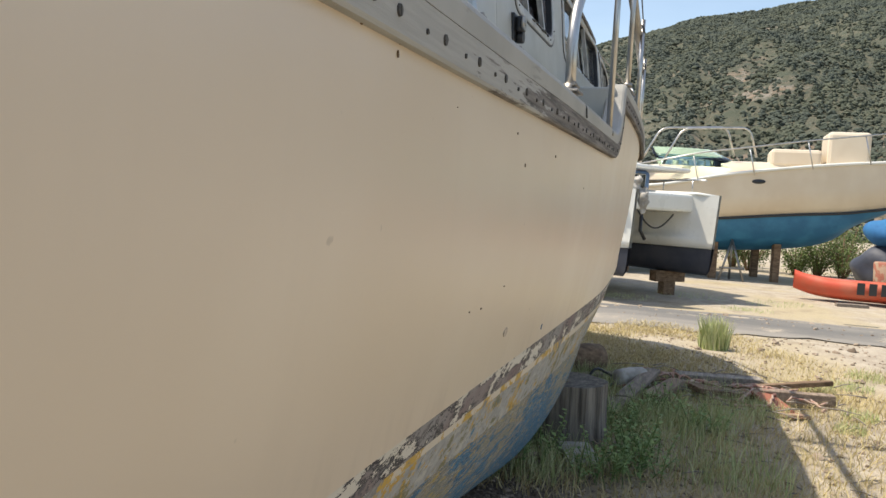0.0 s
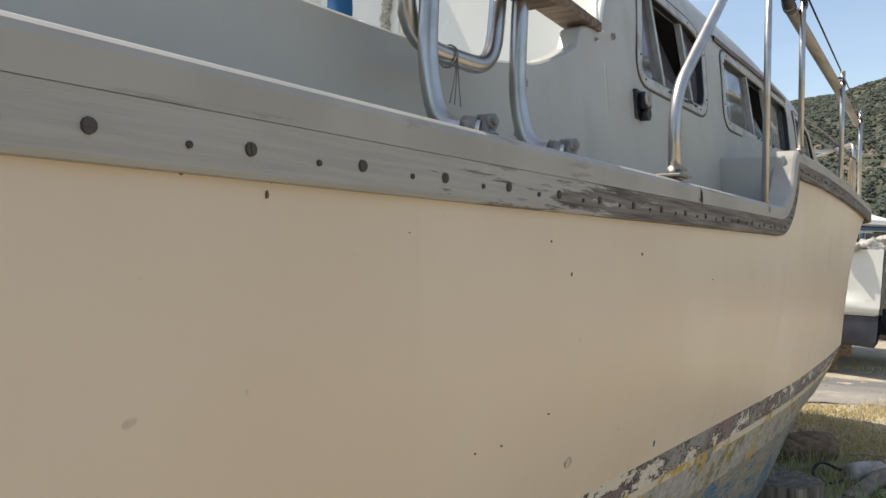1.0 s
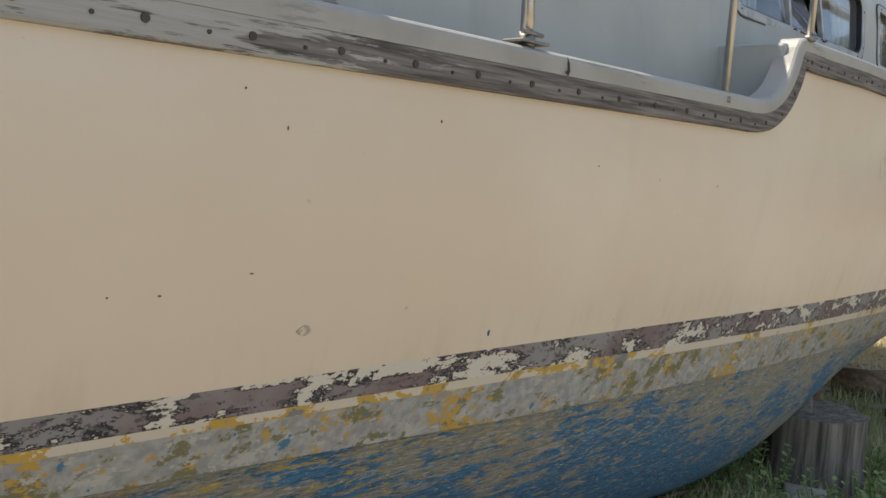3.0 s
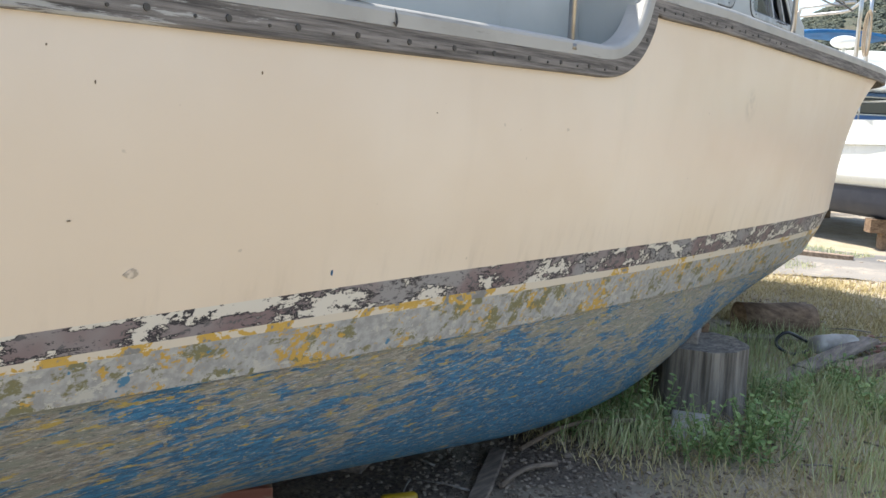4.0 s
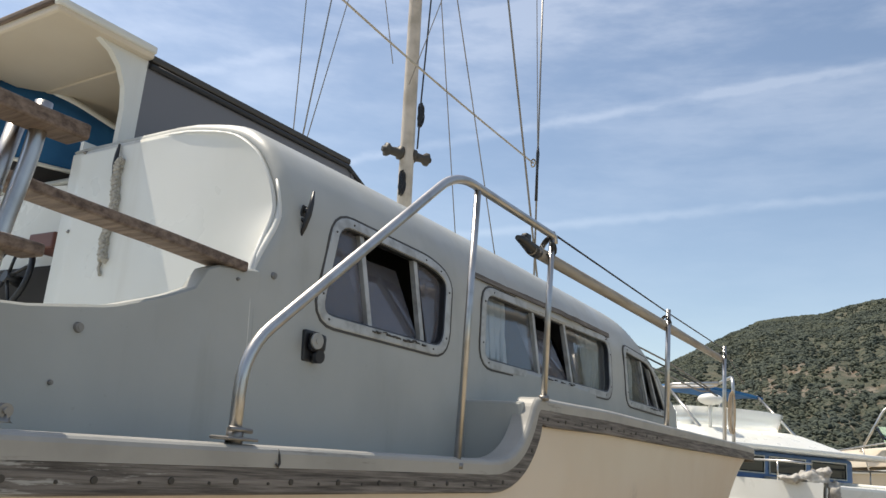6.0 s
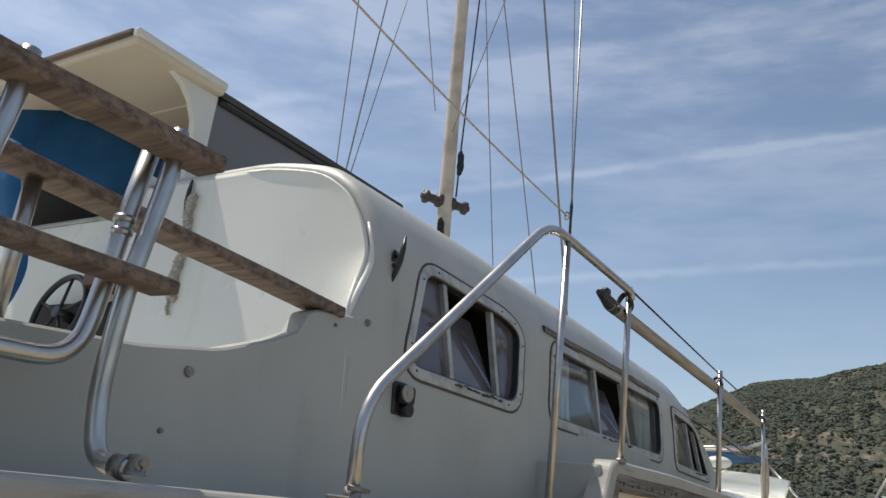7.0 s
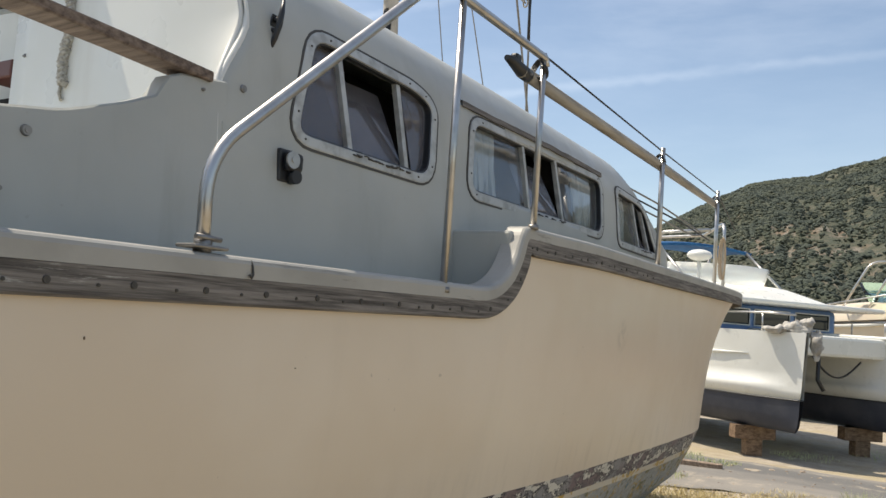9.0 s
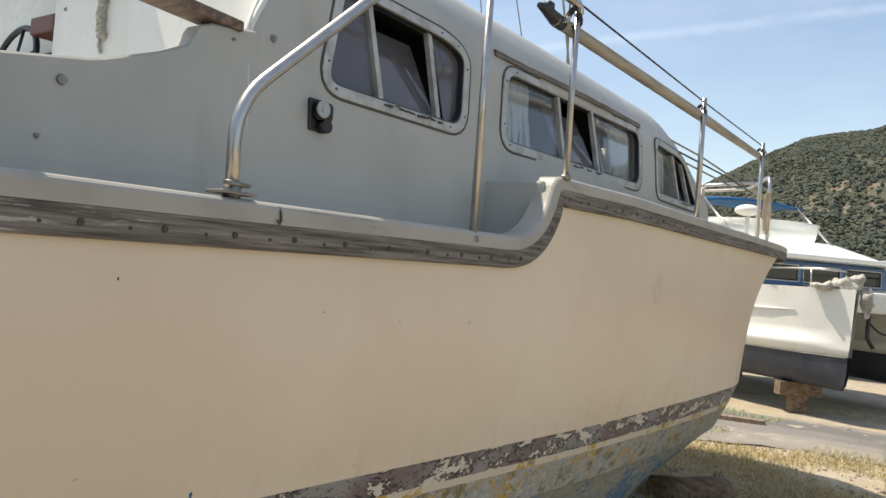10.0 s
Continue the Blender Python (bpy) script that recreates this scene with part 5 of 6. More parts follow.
timber("plank", (6.85, -0.80, 0.0), (0.16, 0.20, 0.03), (15, 8), PAINTED, "pale orange board scrap", "plank", "loose planks")
timber("plank", (7.25, -0.35, 0.03), (0.7, 0.2, 0.04), (-60, 6), LOG, "dark board under the brushwood", "plank", "loose planks")
timber("far_sleeper", (12.35, 2.05, 0.0), (0.7, 0.12, 0.07), (-80, 0), LUMBER, "pale plank on the verge", "plank", "loose planks")
timber("far_sleeper", (16.2, -2.6, 0.0), (0.12, 0.55, 0.06), (10, 0), LUMBER, "grey board beside the kayak", "plank", "loose planks")

ob = thing("log", (7.55, 0.98, 0), "brown split log lying under the bow", "log")
bm = bmesh.new()
tube(bm, [(7.28, 1.22, 0.13), (7.45, 1.07, 0.125), (7.62, 0.92, 0.13), (7.74, 0.82, 0.125)], [0.135, 0.13, 0.135, 0.128], 22)
bmesh.ops.recalc_face_normals(bm, faces=bm.faces[:])
lumpy(bm, 0.012, 9)
part("trunk", bm, LOG, ob)
# fender with its rope
g = Graph("dirty_vinyl", 0.6)
VINYL = g.done(g.mix(g.ramp(g.noise(8, 5), 0.35, 0.7), (0.46, 0.44, 0.40), (0.24, 0.22, 0.19)), 0.6)
ob = thing("fender", (7.2, 0.50, 0), "dirty white boat fender lying in the grass", "fender")
bm = bmesh.new()
c0, c1 = Vector((7.04, 0.60, 0.085)), Vector((7.36, 0.36, 0.085))
prof = [(0, 0.02), (0.04, 0.055), (0.14, 0.08), (0.5, 0.088), (0.86, 0.08), (0.96, 0.055), (1.0, 0.02)]
tube(bm, [c0.lerp(c1, s) for s, q in prof], [q for s, q in prof], 18)
part("body", bm, VINYL, ob, smooth=True)
bm = bmesh.new()
tube(bm, bent([(7.02, 0.62, 0.12), (6.9, 0.74, 0.20), (6.85, 0.80, 0.10), (6.88, 0.68, 0.03), (6.98, 0.6, 0.06)], 0.08), 0.012, 8)
part("lanyard", bm, BLACK, ob)
# white slab by the stump
timber("stone_slab", (5.02, 0.58, -0.01), (0.30, 0.20, 0.05), (25, -9), STONE, "pale broken stone slab beside the stump", "stone", "", 0.012)
# yellow can
ob = thing("can", (3.3, 1.05, 0), "small yellow tin lying on the gravel", "can")
bm = bmesh.new()
tube(bm, [(3.24, 1.09, 0.028), (3.245, 1.086, 0.03), (3.355, 1.02, 0.03), (3.36, 1.017, 0.028)], [0.022, 0.028, 0.028, 0.022], 16)
part("tin", bm, material("yellow_tin", (0.45, 0.29, 0.02), 0.4), ob)
# heap of pinkish rope
g = Graph("faded_red_rope", 0.9)
PINK = g.done(g.mix(g.ramp(g.noise(14, 4), 0.4, 0.6), (0.34, 0.17, 0.13), (0.44, 0.33, 0.27)), 0.9)
for cx, cy, label in ((7.45, 0.10, "heap of faded pink and tan rope"), (7.35, -0.62, "heap of faded red netting")):
    ob = thing("rope_heap", (cx, cy, 0), label, "rope")
    bm = bmesh.new()
    rr = random.Random(int(cx * 100 + cy * 10))
    for k in range(16):
        p = Vector((cx + rr.uniform(-0.15, 0.15), cy + rr.uniform(-0.2, 0.2), 0.03))
        pts, a = [p.copy()], rr.uniform(0, 6.3)
        for i in range(14):
            a += rr.uniform(-0.7, 0.7)
            p += Vector((math.cos(a), math.sin(a), 0)) * 0.045
            p.z = 0.03 + 0.07 * max(0, 1 - (p - Vector((cx, cy, 0))).length / 0.4) + rr.uniform(0, 0.02)
            pts.append(p.copy())
        tube(bm, pts, 0.010, 5)
    tagged(part("tangle", bm, PINK, ob), kind="stuff")

# ---- neighbouring boats ----
g = Graph("navy_antifouling", 0.6)
NAVY = g.done(g.mix(g.ramp(g.noise(3, 4), 0.35, 0.7), (0.026, 0.032, 0.05), (0.05, 0.055, 0.07)), 0.6)
g = Graph("sea_blue_antifouling", 0.6)
SEABLUE = g.done(g.mix(g.ramp(g.noise(2, 4), 0.35, 0.7), (0.012, 0.115, 0.24), (0.03, 0.18, 0.33)), 0.6)
GLASSY = material("dark_boat_glass", (0.02, 0.025, 0.03), 0.08)
TEAL = glass_material("green_windscreen", (0.45, 0.68, 0.60), 0.05)
CLEAR = glass_material("clear_screen", (0.85, 0.88, 0.88), 0.12)
CLEAR.node_tree.nodes["Principled BSDF"].inputs["Transmission Weight"].default_value = 0.55


# power catamaran across the lane
cat = thing("power_catamaran", (14.4, 0.35, 0.0), "white power catamaran with navy bottoms and a flybridge", "boat")
CF, CL = Vector((-0.6, -0.8, 0)), Vector((0.8, -0.6, 0))


def cat_at(f, l, z):
    """A place in the catamaran's own axes: metres ahead of its bows, across and up."""
    p = Vector((14.4, 0.35, 0)) + CF * f + CL * l
    return (p.x, p.y, z)


def cat_box(name, f0, f1, l0, l1, z0, z1, mat, parent=None, bev=0.02, label=""):
    bm = bmesh.new()
    box(bm, (f0, l0, z0), (f1, l1, z1), bev)
    for v in bm.verts:
        v.co = Vector(cat_at(*v.co))
    return part(name, bm, mat, parent or cat, label)


for side in (-1, 1):
    c = -1.0 if side < 0 else 1.12
    up, step, low = [], [], []
    outline = [(0.0, 0.025), (-0.25, 0.12), (-0.8, 0.32), (-1.8, 0.50), (-3.5, 0.60), (-6.5, 0.62)]
    for k in np.linspace(0, 5, 36):
        f, w = spline(outline, k)
        w = max(w, 0.02)
        near = 1 - smoothstep(0.0, 0.9, -f)
        inn = smoothstep(0.10, 0.9, -f)
        prof = [(1.87, 1.13), (1.60, 1.07), (1.30, 1.0), (1.14, 0.97)]
        half = [(w * q, z) for z, q in prof] + [(w * 0.97 + 0.075 * inn, 1.115), (w + 0.045 * inn, 1.05), (w + 0.01, 0.92)]
        lean = lambda z: f + 0.075 * (z - 0.9) * near
        up.append([cat_at(lean(z), c - y, z) for y, z in half] + [cat_at(lean(z), c + y, z) for y, z in reversed(half)])
        low.append([cat_at(f, c - w - 0.01, 0.92), cat_at(f - 0.02, c - w * 0.95, 0.70), cat_at(f - 0.05, c - w * 0.78, 0.54), cat_at(f - 0.10, c - w * 0.35, 0.46), cat_at(f - 0.10, c + w * 0.35, 0.46), cat_at(f - 0.05, c + w * 0.78, 0.54), cat_at(f - 0.02, c + w * 0.95, 0.70), cat_at(f, c + w + 0.01, 0.92)])
    for edge_run in (6, 7):
        bm = bmesh.new()
        tube(bm, [Vector(r[edge_run]) + CL * (-0.004 if edge_run == 6 else 0.004) for r in up], 0.011, 6)
        part("boot_line", bm, BLACK, cat)
    # recessed outline of the hull window
    bm = bmesh.new()
    edge_y = lambda f: c + side * (float(np.interp(-f, [-q[0] for q in outline], [q[1] for q in outline])) * 1.07 + 0.012)
    tube(bm, [cat_at(f, edge_y(f), z) for f, z in ((-1.15, 1.80), (-1.18, 1.68), (-1.26, 1.63), (-1.8, 1.62), (-2.4, 1.62))], 0.009, 6)
    part("hull_moulding", bm, OLDCREAM, cat)
    part("hull", grid_mesh("hull", up, WHITE, True), WHITE, cat, "white catamaran hull")
    part("bottom", grid_mesh("bottom", low, NAVY), NAVY, cat, "navy bottom paint")
    part("hull_deck", grid_mesh("hull_deck", [[r[0], r[-1]] for r in up], WHITE, False), WHITE, cat)
    bm = bmesh.new()
    tube(bm, [cat_at(-0.72, c - 0.33, 1.53), cat_at(-1.2, c - 0.45, 1.525), cat_at(-1.8, c - 0.555, 1.52), cat_at(-2.6, c - 0.61, 1.52)], [0.008, 0.022, 0.026, 0.026], 8)
    part("spray_rail", bm, WHITE, cat)
    bm = bmesh.new()
    tube(bm, [cat_at(0.02, c, 1.84), cat_at(-0.25, c - 0.16 * side, 1.88), cat_at(-1.9, c - 0.58 * side, 1.89)], 0.03, 8)
    part("toe_rail", bm, WHITE, cat)
    ob = timber("cat_prop", cat_at(-0.95, c, 0), (0.20, 0.24, 0.26), (35, 0), LOG, "brown timber prop under the catamaran")
    ob = timber("cat_prop", cat_at(-0.95, c, 0.26), (0.22, 0.62, 0.20), (36, 0), LOG, "grey timber block under the catamaran")
    timber("cat_prop", cat_at(-5.5, c, 0), (0.5, 0.5, 0.46), (35, 0), LOG, "brown timber prop under the catamaran")
cat_box("bridge_deck", -6.4, -0.35, -1.05, 1.05, 1.55, 1.86, WHITE, bev=0.05)
BLUEPAINT = material("blue_trim_paint", (0.13, 0.24, 0.46), 0.4)
cat_box("saloon", -5.6, -1.7, -1.35, 1.35, 1.86, 2.30, BLUEPAINT, bev=0.08, label="blue painted saloon sides")
for l0 in (-1.22, -0.40, 0.44):
    pane = cat_box("saloon_window", -1.72, -1.685, l0, l0 + 0.72, 1.96, 2.22, GLASSY, bev=0.03)
    bm = bmesh.new()
    tube(bm, [cat_at(-1.68, l0 + a * 0.72, 1.96 + b * 0.26) for a, b in ((0, 0), (1, 0), (1, 1), (0, 1), (0, 0))], 0.012, 6)
    part("frame", bm, WHITE, pane)
for f0 in (-2.75, -3.95, -5.15):
    pane = cat_box("saloon_window", f0, f0 + 0.92, -1.375, -1.345, 1.97, 2.20, GLASSY, bev=0.01)
    bm = bmesh.new()
    tube(bm, [cat_at(f0 + a * 0.92, -1.378, 1.97 + b * 0.23) for a, b in ((0, 0), (1, 0), (1, 1), (0, 1), (0, 0))], 0.012, 6)
    part("frame", bm, WHITE, pane)
cat_box("saloon_roof", -6.0, -1.2, -1.65, 1.9, 2.30, 2.38, WHITE, bev=0.035, label="white overhanging saloon roof")
bm = bmesh.new()
box(bm, (-4.8, -1.45, 2.37), (-1.75, 1.45, 2.68), 0.07)
for v in bm.verts:
    s = 1 - 0.30 * (v.co.z - 2.37) / 0.31
    v.co = Vector(cat_at(-4.8 + (v.co.x + 4.8) * (0.72 + 0.28 * (s - 0.7) / 0.3), v.co.y * s, v.co.z))
part("flybridge", bm, WHITE, cat, "white sloping flybridge cowl")
scr = []
for a in np.linspace(-1.9, 1.9, 24):
    p = (-3.55 + 0.98 * math.cos(a), 1.08 * math.sin(a))
    scr.append([cat_at(p[0], p[1], 2.64), cat_at(p[0] + 0.10 * math.cos(a), p[1] + 0.14 * math.sin(a), 3.0)])
ws = part("wind_deflector", grid_mesh("wind_deflector", scr, CLEAR), CLEAR, cat, "clear flybridge screen")
ws.visible_shadow = False
m = ws.modifiers.new("thickness", "SOLIDIFY")
m.thickness = 0.008
rows = []
for f in np.linspace(-4.6, -3.5, 10):
    rows.append([cat_at(f, l, 3.34 + 0.10 * math.cos(l * 1.3) - 0.05 * abs((f + 4.05) / 0.55) ** 2) for l in np.linspace(-1.15, 1.05, 12)])
bim = part("bimini", grid_mesh("bimini", rows, BLUE), BLUE, cat, "blue canvas bimini")
m = bim.modifiers.new("thickness", "SOLIDIFY")
m.thickness = 0.05
for f, l in ((-3.55, -1.05), (-4.55, -1.05), (-3.55, 0.95), (-4.55, 0.95)):
    bm = bmesh.new()
    tube(bm, [cat_at(f + (1.1 if f > -4 else -0.3), l, 2.55), cat_at(f, l, 3.38)], 0.025, 8)
    part("bimini_leg", bm, STEEL, cat)
bm = bmesh.new()
tube(bm, [cat_at(-2.5, -0.9, 2.6), cat_at(-2.5, -0.9, 3.02)], 0.03, 8)
bmesh.ops.create_icosphere(bm, subdivisions=3, radius=1, matrix=Matrix.Translation(cat_at(-2.5, -0.9, 3.10)) @ Matrix.Diagonal((0.21, 0.21, 0.10, 1)))
part("radar_dome", bm, WHITE, cat, smooth=True)
for side in (-1, 1):
    bm = bmesh.new()
    pts = [cat_at(-2.2, side * 1.5, 2.12), cat_at(-0.5, side * 1.18, 2.14), cat_at(-0.15, side * 1.0, 2.12)]
    tube(bm, pts, 0.016, 8)
    for f, l in ((-0.6, 1.2), (-1.4, 1.37)):
        tube(bm, [cat_at(f, side * l, 1.87), cat_at(f, side * l, 2.13)], 0.012, 6)
    part("bow_rail", bm, STEEL, cat)
bm = bmesh.new()
for f, l, z, sz in ((-0.22, -0.98, 1.93, (0.16, 0.24, 0.10)), (-0.30, -1.20, 1.90, (0.14, 0.20, 0.06)), (-0.08, -0.86, 1.97, (0.11, 0.11, 0.13)), (0.03, -0.80, 1.72, (0.06, 0.10, 0.24))):
    lump = bmesh.new()
    bmesh.ops.create_icosphere(lump, subdivisions=4, radius=1, matrix=Matrix.Translation(cat_at(f, l, z)) @ Matrix.Diagonal((*sz, 1)))
    lump.normal_update()
    for v in lump.verts:
        v.co += v.normal * (0.06 * noise.noise(v.co * 8) + 0.04 * abs(noise.noise(v.co * 19)) - 0.02)
    tmp = bpy.data.meshes.new("fold")
    lump.to_mesh(tmp)
    lump.free()
    bm.from_mesh(tmp)
    bpy.data.meshes.remove(tmp)
part("crumpled_cover", bm, VINYL, cat, "crumpled white cover", smooth=True)
bm = bmesh.new()
p, q = Vector(cat_at(-0.4, -0.45, 1.56)), Vector(cat_at(-0.45, 0.55, 1.50))
tube(bm, [p.lerp(q, s) - Vector((0, 0, 0.28 * math.sin(math.pi * s))) for s in np.linspace(0, 1, 16)], 0.015, 6)
part("hanging_cable", bm, BLACK, cat, "black cable hanging in the tunnel")
bm = bmesh.new()
tube(bm, [cat_at(-0.42, -0.3, 1.56), cat_at(-0.40, -0.33, 1.2), cat_at(-0.36, -0.25, 1.05)], 0.03, 6)
part("hanging_bracket", bm, BLACK, cat)

# motor yacht with the blue bottom, further off
yacht = thing("motor_yacht", (20.5, -0.5, 0.0), "cream motor yacht with sky blue bottom on stands", "boat")
ctrl = [(6.5, 1.55, 2.0, 1.05, 0.55), (3.5, 1.6, 2.02, 1.12, 0.58), (1.3, 1.62, 2.10, 1.24, 0.60), (-0.3, 1.5, 2.42, 1.41, 0.66), (-1.8, 1.25, 2.66, 1.58, 0.80), (-2.7, 0.95, 2.78, 1.66, 1.02), (-3.3, 0.70, 2.85, 1.74, 1.45), (-4.2, 0.40, 2.94, 1.95, 1.90), (-5.2, 0.03, 3.05, 2.6, 2.5)]
sheer_rows, top_rows, low_rows = [], [], []
for k in np.linspace(0, len(ctrl) - 1, 40):
    y, w, sh, boot, keel = spline(ctrl, k)
    w = max(w, 0.03)
    keel = min(keel, boot - 0.02)
    boot = min(boot, sh - 0.1)
    c = 21.2
    top_rows.append([(c - w, y, sh), (c - w * 0.96, y, (sh + boot) / 2), (c - w * 0.86, y, boot), (c + w * 0.86, y, boot), (c + w * 0.96, y, (sh + boot) / 2), (c + w, y, sh)])
    low_rows.append([(c - w * 0.86, y, boot), (c - w * 0.72, y, boot * 0.4 + keel * 0.6), (c - w * 0.2, y, keel), (c + w * 0.2, y, keel), (c + w * 0.72, y, boot * 0.4 + keel * 0.6), (c + w * 0.86, y, boot)])
part("hull", grid_mesh("hull", top_rows, OLDCREAM), OLDCREAM, yacht, "cream yacht hull")
part("bottom", grid_mesh("bottom", low_rows, SEABLUE), SEABLUE, yacht, "sky blue bottom paint")
part("deck", grid_mesh("deck", [[r[0], r[-1]] for r in top_rows], OLDCREAM, False), OLDCREAM, yacht)
bm = bmesh.new()
tube(bm, [Vector(r[2]) + Vector((-0.01, 0, 0.02)) for r in top_rows[:34]], 0.035, 6)
part("boot_line", bm, BLACK, yacht)
bm = bmesh.new()
tube(bm, [Vector(r[0]) + Vector((-0.01, 0, 0.0)) for r in top_rows], 0.04, 6)
part("rub_rail", bm, WHITE, yacht)
bm = bmesh.new()
bmesh.ops.create_icosphere(bm, subdivisions=3, radius=1, matrix=Matrix.Translation((19.85, -1.0, 2.31)) @ Matrix.Diagonal((0.05, 0.20, 0.06, 1)))
part("porthole", bm, GLASSY, yacht)
rows = []
for k in np.linspace(0, 1, 20):
    y = 3.2 - 5.2 * k
    h = 0.42 * math.sin(math.pi * min(1, k * 0.9 + 0.12)) ** 0.5
    z0 = float(np.interp(y, [-2, 0, 3], [2.68, 2.38, 2.05]))
    w = 1.15 * (1 - 0.5 * k)
    rows.append([(21.2 - w, y, z0), (21.2 - w * 0.9, y, z0 + h * 0.8), (21.2 - w * 0.4, y, z0 + h), (21.2 + w * 0.4, y, z0 + h), (21.2 + w * 0.9, y, z0 + h * 0.8), (21.2 + w, y, z0)])
part("coachroof", grid_mesh("coachroof", rows, OLDCREAM), OLDCREAM, yacht)
rows = []
for a in np.linspace(-0.1, math.pi + 0.1, 20):
    x, y = 21.2 - 1.05 * math.cos(a), 1.0 - 1.9 * math.sin(a)
    rows.append([(x, y, 2.62), (21.2 - 0.8 * math.cos(a), 1.3 - 1.3 * math.sin(a), 3.05)])
ws = part("windscreen", grid_mesh("windscreen", rows, TEAL), TEAL, yacht, "pale green windscreen")
ws.visible_shadow = False
m = ws.modifiers.new("thickness", "SOLIDIFY")
m.thickness = 0.015
for y0, y1, z1 in ((-1.3, -2.4, 3.12), (-2.5, -3.4, 3.55)):
    bm = bmesh.new()
    box(bm, (20.6, y1, 2.7), (21.8, y0, z1), 0.08)
    part("deck_box", bm, OLDCREAM, yacht)
bm = bmesh.new()
for off in (0.0, 0.5):
    tube(bm, bent([(20.2, 1.2 + off, 2.5), (20.4, 0.7 + off, 3.5), (20.6, -0.8 + off, 3.58), (20.7, -1.0 + off, 2.9)], 0.2), 0.025, 8)
part("radar_arch", bm, STEEL, yacht, "tubular arch")
bm = bmesh.new()
tube(bm, [(19.65, 2.2, 2.45), (19.6, 0.2, 2.9), (19.8, -2.0, 3.25), (20.6, -4.6, 3.65)], 0.018, 6)
for y, z in ((1.6, 2.58), (0.4, 2.85), (-0.8, 3.05), (-2.0, 3.25), (-3.2, 3.42)):
    x = float(np.interp(-y, [-2.2, -0.2, 2.0, 4.6], [19.65, 19.6, 19.8, 20.6]))
    tube(bm, [(x, y, z), (x, y - 0.15, z - 0.62)], 0.014, 6)
part("guard_rail", bm, STEEL, yacht)
for y, x in ((-0.2, 20.4), (-1.6, 20.7), (1.8, 20.2), (4.5, 20.3), (-1.2, 21.9), (3, 22)):
    timber("stand_post", (x, y, 0), (0.16, 0.16, 0.9), (20, 0), LOG, "dark timber post under the yacht", "post", "posts under the yacht")
ob = thing("trestle", (20.0, -0.75, 0), "rusty steel trestle under the yacht", "trestle")
for a, b in (((19.9, -0.9, 0), (20.2, -0.6, 0.95)), ((19.9, -0.35, 0), (20.2, -0.6, 0.95)), ((20.5, -0.6, 0), (20.2, -0.6, 0.95)), ((19.9, -0.9, 0.3), (19.9, -0.35, 0.3))):
    bm = bmesh.new()
    tube(bm, [a, b], 0.025, 8)
    part("leg", bm, DULL, ob)

# kayak and sheet
g = Graph("orange_red_plastic", 0.45)
KAYAK = g.done(g.mix(g.ramp(g.noise(2.5, 4), 0.35, 0.7), (0.55, 0.075, 0.035), (0.48, 0.13, 0.075)), 0.45)
kay = thing("kayak", (17.0, -3.2, 0.0), "faded orange red plastic kayak lying on the ground", "kayak")
rows = []
for s in np.linspace(0, 1, 24):
    y = -1.68 - 3.1 * s
    w = 0.36 * math.sin(math.pi * min(max(s, 0.02), 0.98)) ** 0.6
    rise = 0.16 * (2 * s - 1) ** 4
    rows.append([(17.0 - w, y, 0.30 + rise), (17.0 - w * 0.85, y, 0.14 + rise), (17.0 - w * 0.3, y, 0.05 + rise), (17.0 + w * 0.3, y, 0.05 + rise), (17.0 + w * 0.85, y, 0.14 + rise), (17.0 + w, y, 0.30 + rise), (17.0 + w * 0.8, y, 0.42 + rise * 0.8), (17.0 + w * 0.3, y, 0.40 + rise), (17.0 - w * 0.3, y, 0.40 + rise), (17.0 - w * 0.8, y, 0.42 + rise * 0.8)])
part("shell", grid_mesh("shell", rows, KAYAK, True, True), KAYAK, kay)
for k in range(6):
    bm = bmesh.new()
    y0 = -2.72 - 0.20 * k
    box(bm, (16.59, y0 - 0.13, 0.20), (16.605, y0, 0.42), 0.003)
    part("lettering_bar", bm, BLACK, kay, "dark unreadable lettering bar")
g = Graph("green_sheet", 0.7)
TARP = g.done(g.mix(g.ramp(g.noise(5, 5), 0.35, 0.7), (0.05, 0.36, 0.24), (0.16, 0.50, 0.36)), 0.7, g.noise(9, 4), 0.6, 0.03)
ob = thing("covered_dinghy", (18.5, -4.4, 0), "dinghy under a green and blue tarpaulin", "boat")
for name, mat, c, sz in (("green_tarp", TARP, (18.4, -4.15, 1.75), (0.7, 0.75, 0.55)), ("blue_tarp", BLUE, (18.7, -4.4, 1.35), (0.8, 1.3, 0.42)), ("dark_hull", NAVY, (18.8, -4.4, 0.62), (0.75, 1.5, 0.62))):
    bm = bmesh.new()
    bmesh.ops.create_icosphere(bm, subdivisions=4, radius=1, matrix=Matrix.Translation(c) @ Matrix.Diagonal((*sz, 1)))
    bmesh.ops.recalc_face_normals(bm, faces=bm.faces[:])
    lumpy(bm, 0.12, 2.5)
    part(name, bm, mat, ob, smooth=True)
ob = thing("rusty_drum", (17.8, -3.5, 0), "rusty red drum with rope on it", "drum")
bm = bmesh.new()
tube(bm, [(17.8, -3.5, 0.0), (17.8, -3.5, 0.02), (17.8, -3.5, 0.75), (17.8, -3.5, 0.78)], [0.28, 0.30, 0.34, 0.32], 18)
part("drum", bm, PAINTED, ob)

